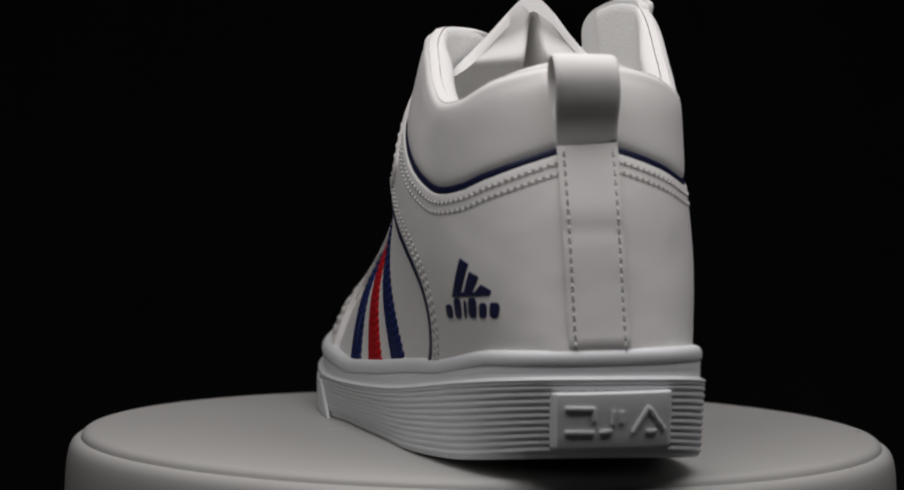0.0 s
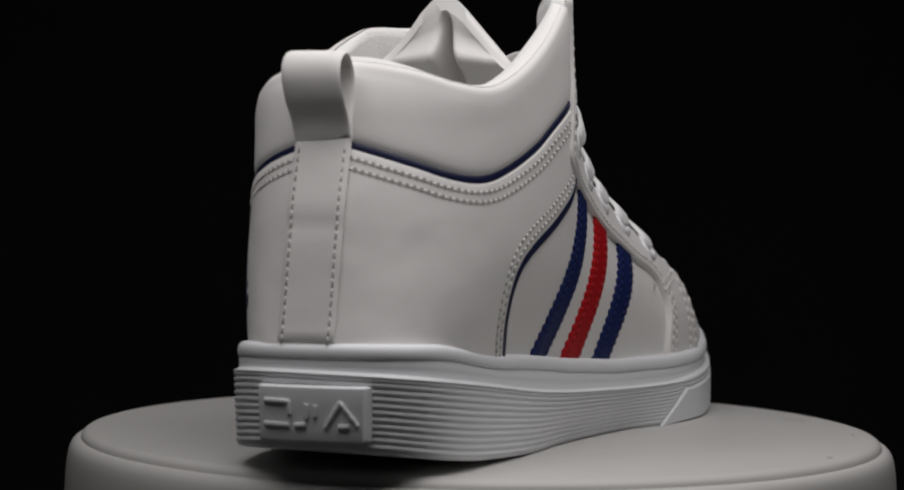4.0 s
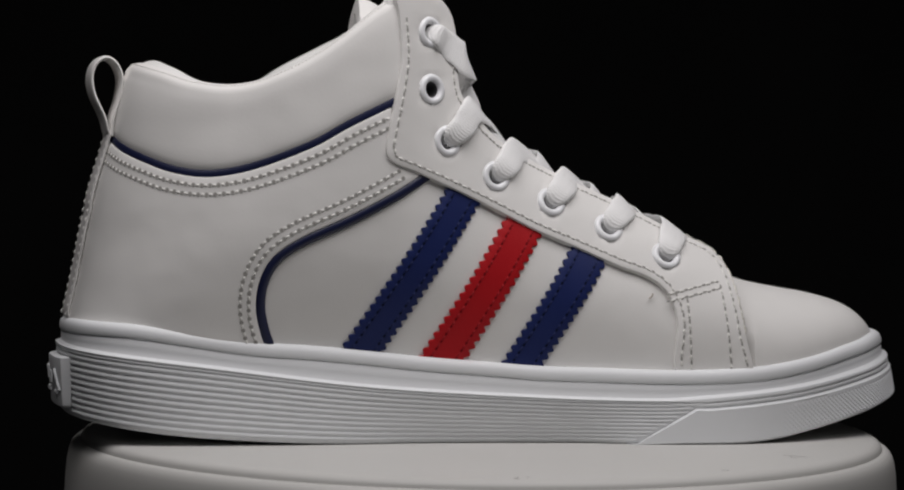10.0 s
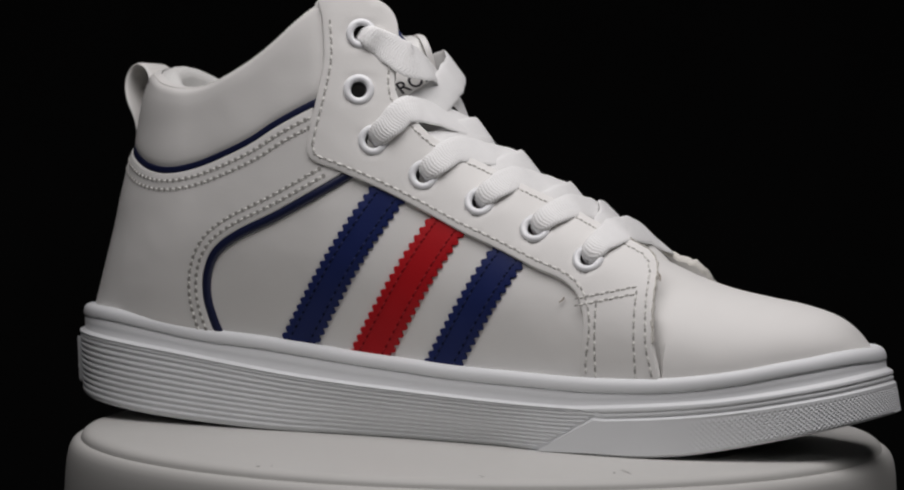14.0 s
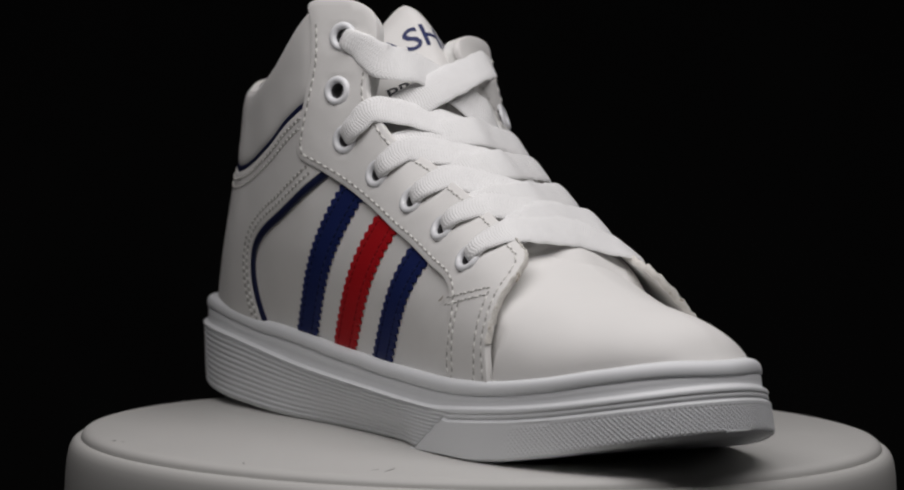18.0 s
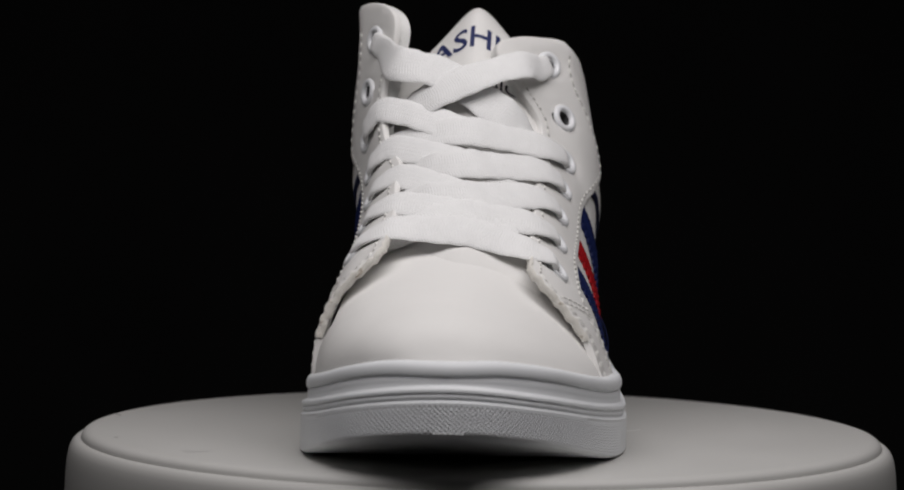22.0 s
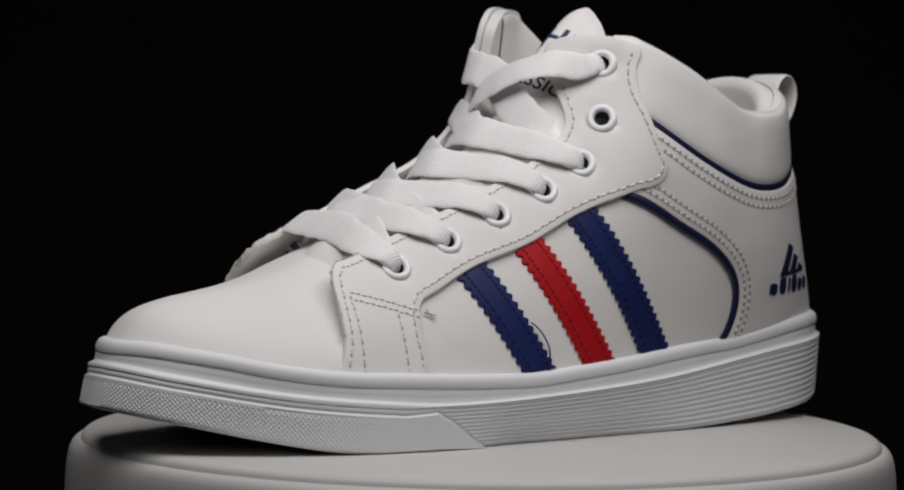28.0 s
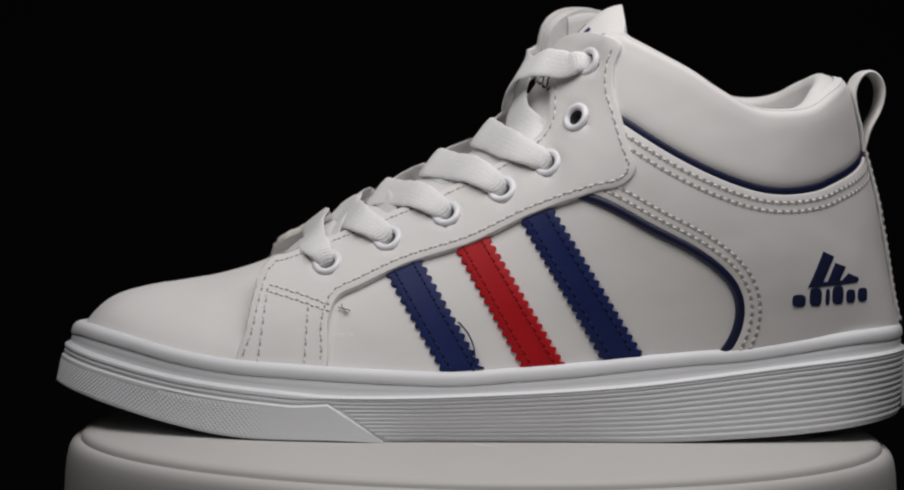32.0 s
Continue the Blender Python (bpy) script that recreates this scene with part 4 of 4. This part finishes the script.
def lettering(text, size, x_mid, i_mid, mat, squeeze=1.0):
    cu = bpy.data.curves.new("lettering", "FONT")
    cu.body, cu.size, cu.align_x, cu.align_y = text, size, "CENTER", "CENTER"
    cu.extrude, cu.resolution_u, cu.offset = 0.0, 3, 0.012 * size
    tmp = bpy.data.objects.new("lettering_curve", cu)
    scene.collection.objects.link(tmp)
    me = bpy.data.meshes.new_from_object(tmp.evaluated_get(bpy.context.evaluated_depsgraph_get()))
    bpy.data.objects.remove(tmp)
    bm = bmesh.new()
    bm.from_mesh(me)
    bmesh.ops.triangulate(bm, faces=bm.faces[:])
    bmesh.ops.subdivide_edges(bm, edges=[e for e in bm.edges if e.calc_length() > 1.2], cuts=2)
    for v in bm.verts:
        v.co = tongue_point(i_mid + v.co.y / 2.0, x_mid - v.co.x * squeeze, 1.18) * MM
    return part("lettering", bm, mat, tongue)


bpy.context.view_layer.update()
tagged(lettering("FASHION", 14.2, -3.4, tongue_row(136.4), INK, 0.87), "navy blue printed lettering")
tagged(lettering("PROFESSIONAL", 7.3, -6.0, tongue_row(121.7), BLACK_INK), "small black printed lettering")

# laces
def eye_at(sd, k, h):
    y, z = EYELETS[sd][k]
    return on_shell(sd, y, z, h), outward(sd, y, z)


def throat(sd, y):
    """A place on the eyestay's inner edge."""
    E = EYESTAY[sd]
    seg = [p for p in E if p[0] < 72 and p[1] > (64 if sd > 0 else 60) - 0.44 * (p[0] - 66) - 6 and p[0] > -19]
    seg = sorted(seg)
    zz = float(np.interp(y, [p[0] for p in seg], [p[1] for p in seg]))
    return Vector((sd * half_width(sd, y, zz), y, zz))


def lace(keys, name="lace"):
    """keys: (place, normal, width); narrow stretches, bunched in an eyelet, are thicker."""
    P = curve_points([(*p, *n, w) for p, n, w in keys], 1.0)
    path = [Vector(r[:3]) for r in P]
    nor = [Vector(r[3:6]).normalized() for r in P]
    wide_ = [r[6] * 1.42 * (1 + 0.035 * math.sin(i * 0.31) + 0.025 * math.sin(i * 0.83 + 1)) for i, r in enumerate(P)]
    thick_ = [0.95 + 2.0 * min(1.0, max(0.0, (7.4 - r[6]) / 2.6)) + 0.12 * math.sin(i * 0.57) for i, r in enumerate(P)]
    return part(name, band(path, nor, wide_, thick_, 0.22, 14), LACE, sneaker, "flat white woven shoelace")


UPV = Vector((0, 0.42, 0.9))
CENTRE = {6: (58.5, 70.6, 0.72), 5: (47.5, 75.4, 0.76), 4: (36.5, 81.2, 0.80), 3: (18.5, 91.8, 0.80), 2: (0.8, 102.8, 0.80)}


def lead(e, n, t):
    """The lace as it comes out of an eyelet and fans out towards the edge."""
    tip = (t - e).normalized()
    return [(e - n * 4.5 + tip * 0.8, -tip, 3.4), (e + n * 0.4 + tip * 0.9, (n * 0.4 - tip).normalized(), 3.9),
            (e + n * 2.8 + tip * 2.8, (n - tip * 0.6).normalized(), 5.4), (e * 0.5 + t * 0.5 + n * 3.9, (n + UPV * 0.2).normalized(), 6.6)]


def crossing(sd, k, over):
    """From an eyelet over the edge, towards the toe across the tongue and under the other edge."""
    e, n = eye_at(sd, k, 0.6)
    t = throat(sd, EYELETS[sd][k][0] + (8.5 if k > 2 else 10))
    o = throat(-sd, EYELETS[-sd][k + 1][0] + 2.5)
    y, z, ny = CENTRE[k]
    face = Vector((0, ny, math.sqrt(1 - ny * ny)))
    m = Vector((-1.0, y, z)) + face * over
    oe = (o - m).normalized()
    return lace([*lead(e, n, t), (t + (n + face).normalized() * (2.0 if sd > 0 else 4.0), (n * 0.7 + face).normalized(), 7.0 if sd > 0 else 7.4), (m * 0.55 + t * 0.45 + face * 2.2, face, 8.2), (m, face, 8.6),
                 (m * 0.5 + o * 0.5 + face * (0.6 if over > 0 else -0.2), face, 8.2), (o - oe * 3 - face * 2.6, face, 7.4), (o + oe * 4 - face * 5.4, face, 7.0)])


# lowest bar
ea, na = eye_at(1, 6, 0.6)
eb, nb = eye_at(-1, 6, 0.6)
ta, tb = throat(1, 58), throat(-1, 58)
y, z, ny = CENTRE[6]
face = Vector((0, ny, math.sqrt(1 - ny * ny)))
m = Vector((-2.0, y, z))
lace([*lead(ea, na, ta), (ta + (na + face).normalized() * 2.6, (na + face).normalized(), 7.7), (m * 0.5 + ta * 0.5 + face * 1.6, face, 8.6), (m, face, 8.8),
      (m * 0.5 + tb * 0.5 + face * 1.6, face, 8.4), (tb + (nb + face).normalized() * 2.6, (nb + face).normalized(), 7.7), *lead(eb, nb, tb)[::-1]])
for k in (5, 4, 3, 2):
    crossing(1, k, -0.7)
    crossing(-1, k, 0.9)
# uppermost pair, from the first eyelets down and under the opposite edge
fr = Vector((0, 0.83, 0.55))
f, g = eye_at(1, 0, 0.6)
lace([*lead(f, g, Vector((24, -19.5, 128.6)))[:-1], (f * 0.5 + Vector((24.5, -19.5, 128.6)) * 0.5 + g * 2.4, g, 7.0),
      (Vector((26.4, -15.8, 127.2)), (fr * 0.45 + g).normalized(), 8.6), (Vector((18.6, -13.2, 125.8)), (fr + g * 0.3).normalized(), 9.4), (Vector((11, -13.6, 124.2)), fr, 9.4),
      (Vector((3, -13.2, 119.8)), fr, 9.0), (Vector((-9, -10.4, 112)), fr, 9.4), (Vector((-17, -11.2, 107)), fr, 9.0), (Vector((-23, -16.8, 103.6)), fr, 8.0), (Vector((-25, -27, 102)), fr, 7.4)])
f, g = eye_at(-1, 0, 0.6)
lace([*lead(f, g, Vector((-19.5, -22.5, 123.6)))[:-1], (f * 0.5 + Vector((-19.5, -22.5, 123.6)) * 0.5 + g * 2.8, g, 7.0),
      (Vector((-20.5, -19.2, 127.2)), (fr + g * 0.6).normalized(), 7.6), (Vector((-13, -14.2, 125.8)), fr, 8.0), (Vector((-5, -11.2, 123.2)), fr, 8.2),
      (Vector((3, -9.8, 120)), fr, 8.6), (Vector((11.3, -9.2, 116)), fr, 8.6), (Vector((18, -11.8, 112.6)), fr, 8.0), (Vector((23.5, -17.5, 109.4)), fr, 7.4), (Vector((25.5, -27, 106)), fr, 7.0)])

# printed emblem on the outer heel: plain shapes
def print_shape(points, label=""):
    return panel(-1, [(along(y, z), z) for y, z in points], 1.5, 0.35, 0.05, 1.4, 0.7)


emblem = tagged(new("printed_emblem"), "navy blue printed emblem of plain bars")
emblem.parent = sneaker
for pts in (((-112.5, 64.6), (-116.3, 63.0), (-112.6, 54.0), (-107.6, 52.6)),
            ((-116.9, 60.8), (-120.7, 59.4), (-118.5, 54.8), (-114.2, 54.1)),
            ((-121.7, 57.2), (-125.6, 55.6), (-125.0, 54.9), (-119.2, 54.5)),
            ((-107.6, 52.6), (-109.5, 54.2), (-125.6, 55.4), (-125.3, 54.2))):
    part("bar", print_shape(pts), EMBLEM_INK, emblem)
# a row of rounded blocks below: front edge, foot, height, width
for y0, z0, up, wd in ((-102.4, 46.0, 4.3, 4.6), (-108.3, 46.3, 6.2, 4.2), (-113.9, 46.6, 5.6, 1.4), (-116.2, 46.9, 6.2, 4.0),
                       (-121.2, 47.2, 4.6, 3.2), (-125.4, 47.6, 4.6, 3.4)):
    shape = [(y0 - wd * (0.5 + 0.5 * math.copysign(abs(math.cos(a)) ** 0.6, math.cos(a))), z0 + up * (0.5 + 0.5 * math.copysign(abs(math.sin(a)) ** 0.6, math.sin(a))))
             for a in (k * math.pi / 8 for k in range(16))]
    part("bar", print_shape(shape), EMBLEM_INK, emblem)


# ---- what moves ----
TURN = [(0, 12.66), (1, 3.83), (2, -4.99), (3, -13.75), (4, -22.51), (5, -31.26), (6, -40.02), (7, -48.93), (8, -57.82), (9, -66.84), (10, -75.88), (11, -84.87), (12, -93.86), (13, -102.64), (14, -111.42), (15, -120.02), (16, -128.62), (17, -137.3), (18, -145.99), (19, -154.72), (20, -163.44), (21, -172.22), (22, -181.01), (23, -189.95), (24, -198.89), (25, -207.66), (26, -216.43), (27, -225.09), (28, -233.76), (29, -242.35), (30, -250.94), (31, -259.55), (32, -268.16)]


def motions():
    for thing in (sneaker, turntable):
        rows = [(t, Matrix.Rotation(radians(a), 4, "Z") @ Matrix.Translation((0.00665, 0, 0) if thing == sneaker else (0, 0, 0))) for t, a in TURN]
        walk(thing, rows)


motions()
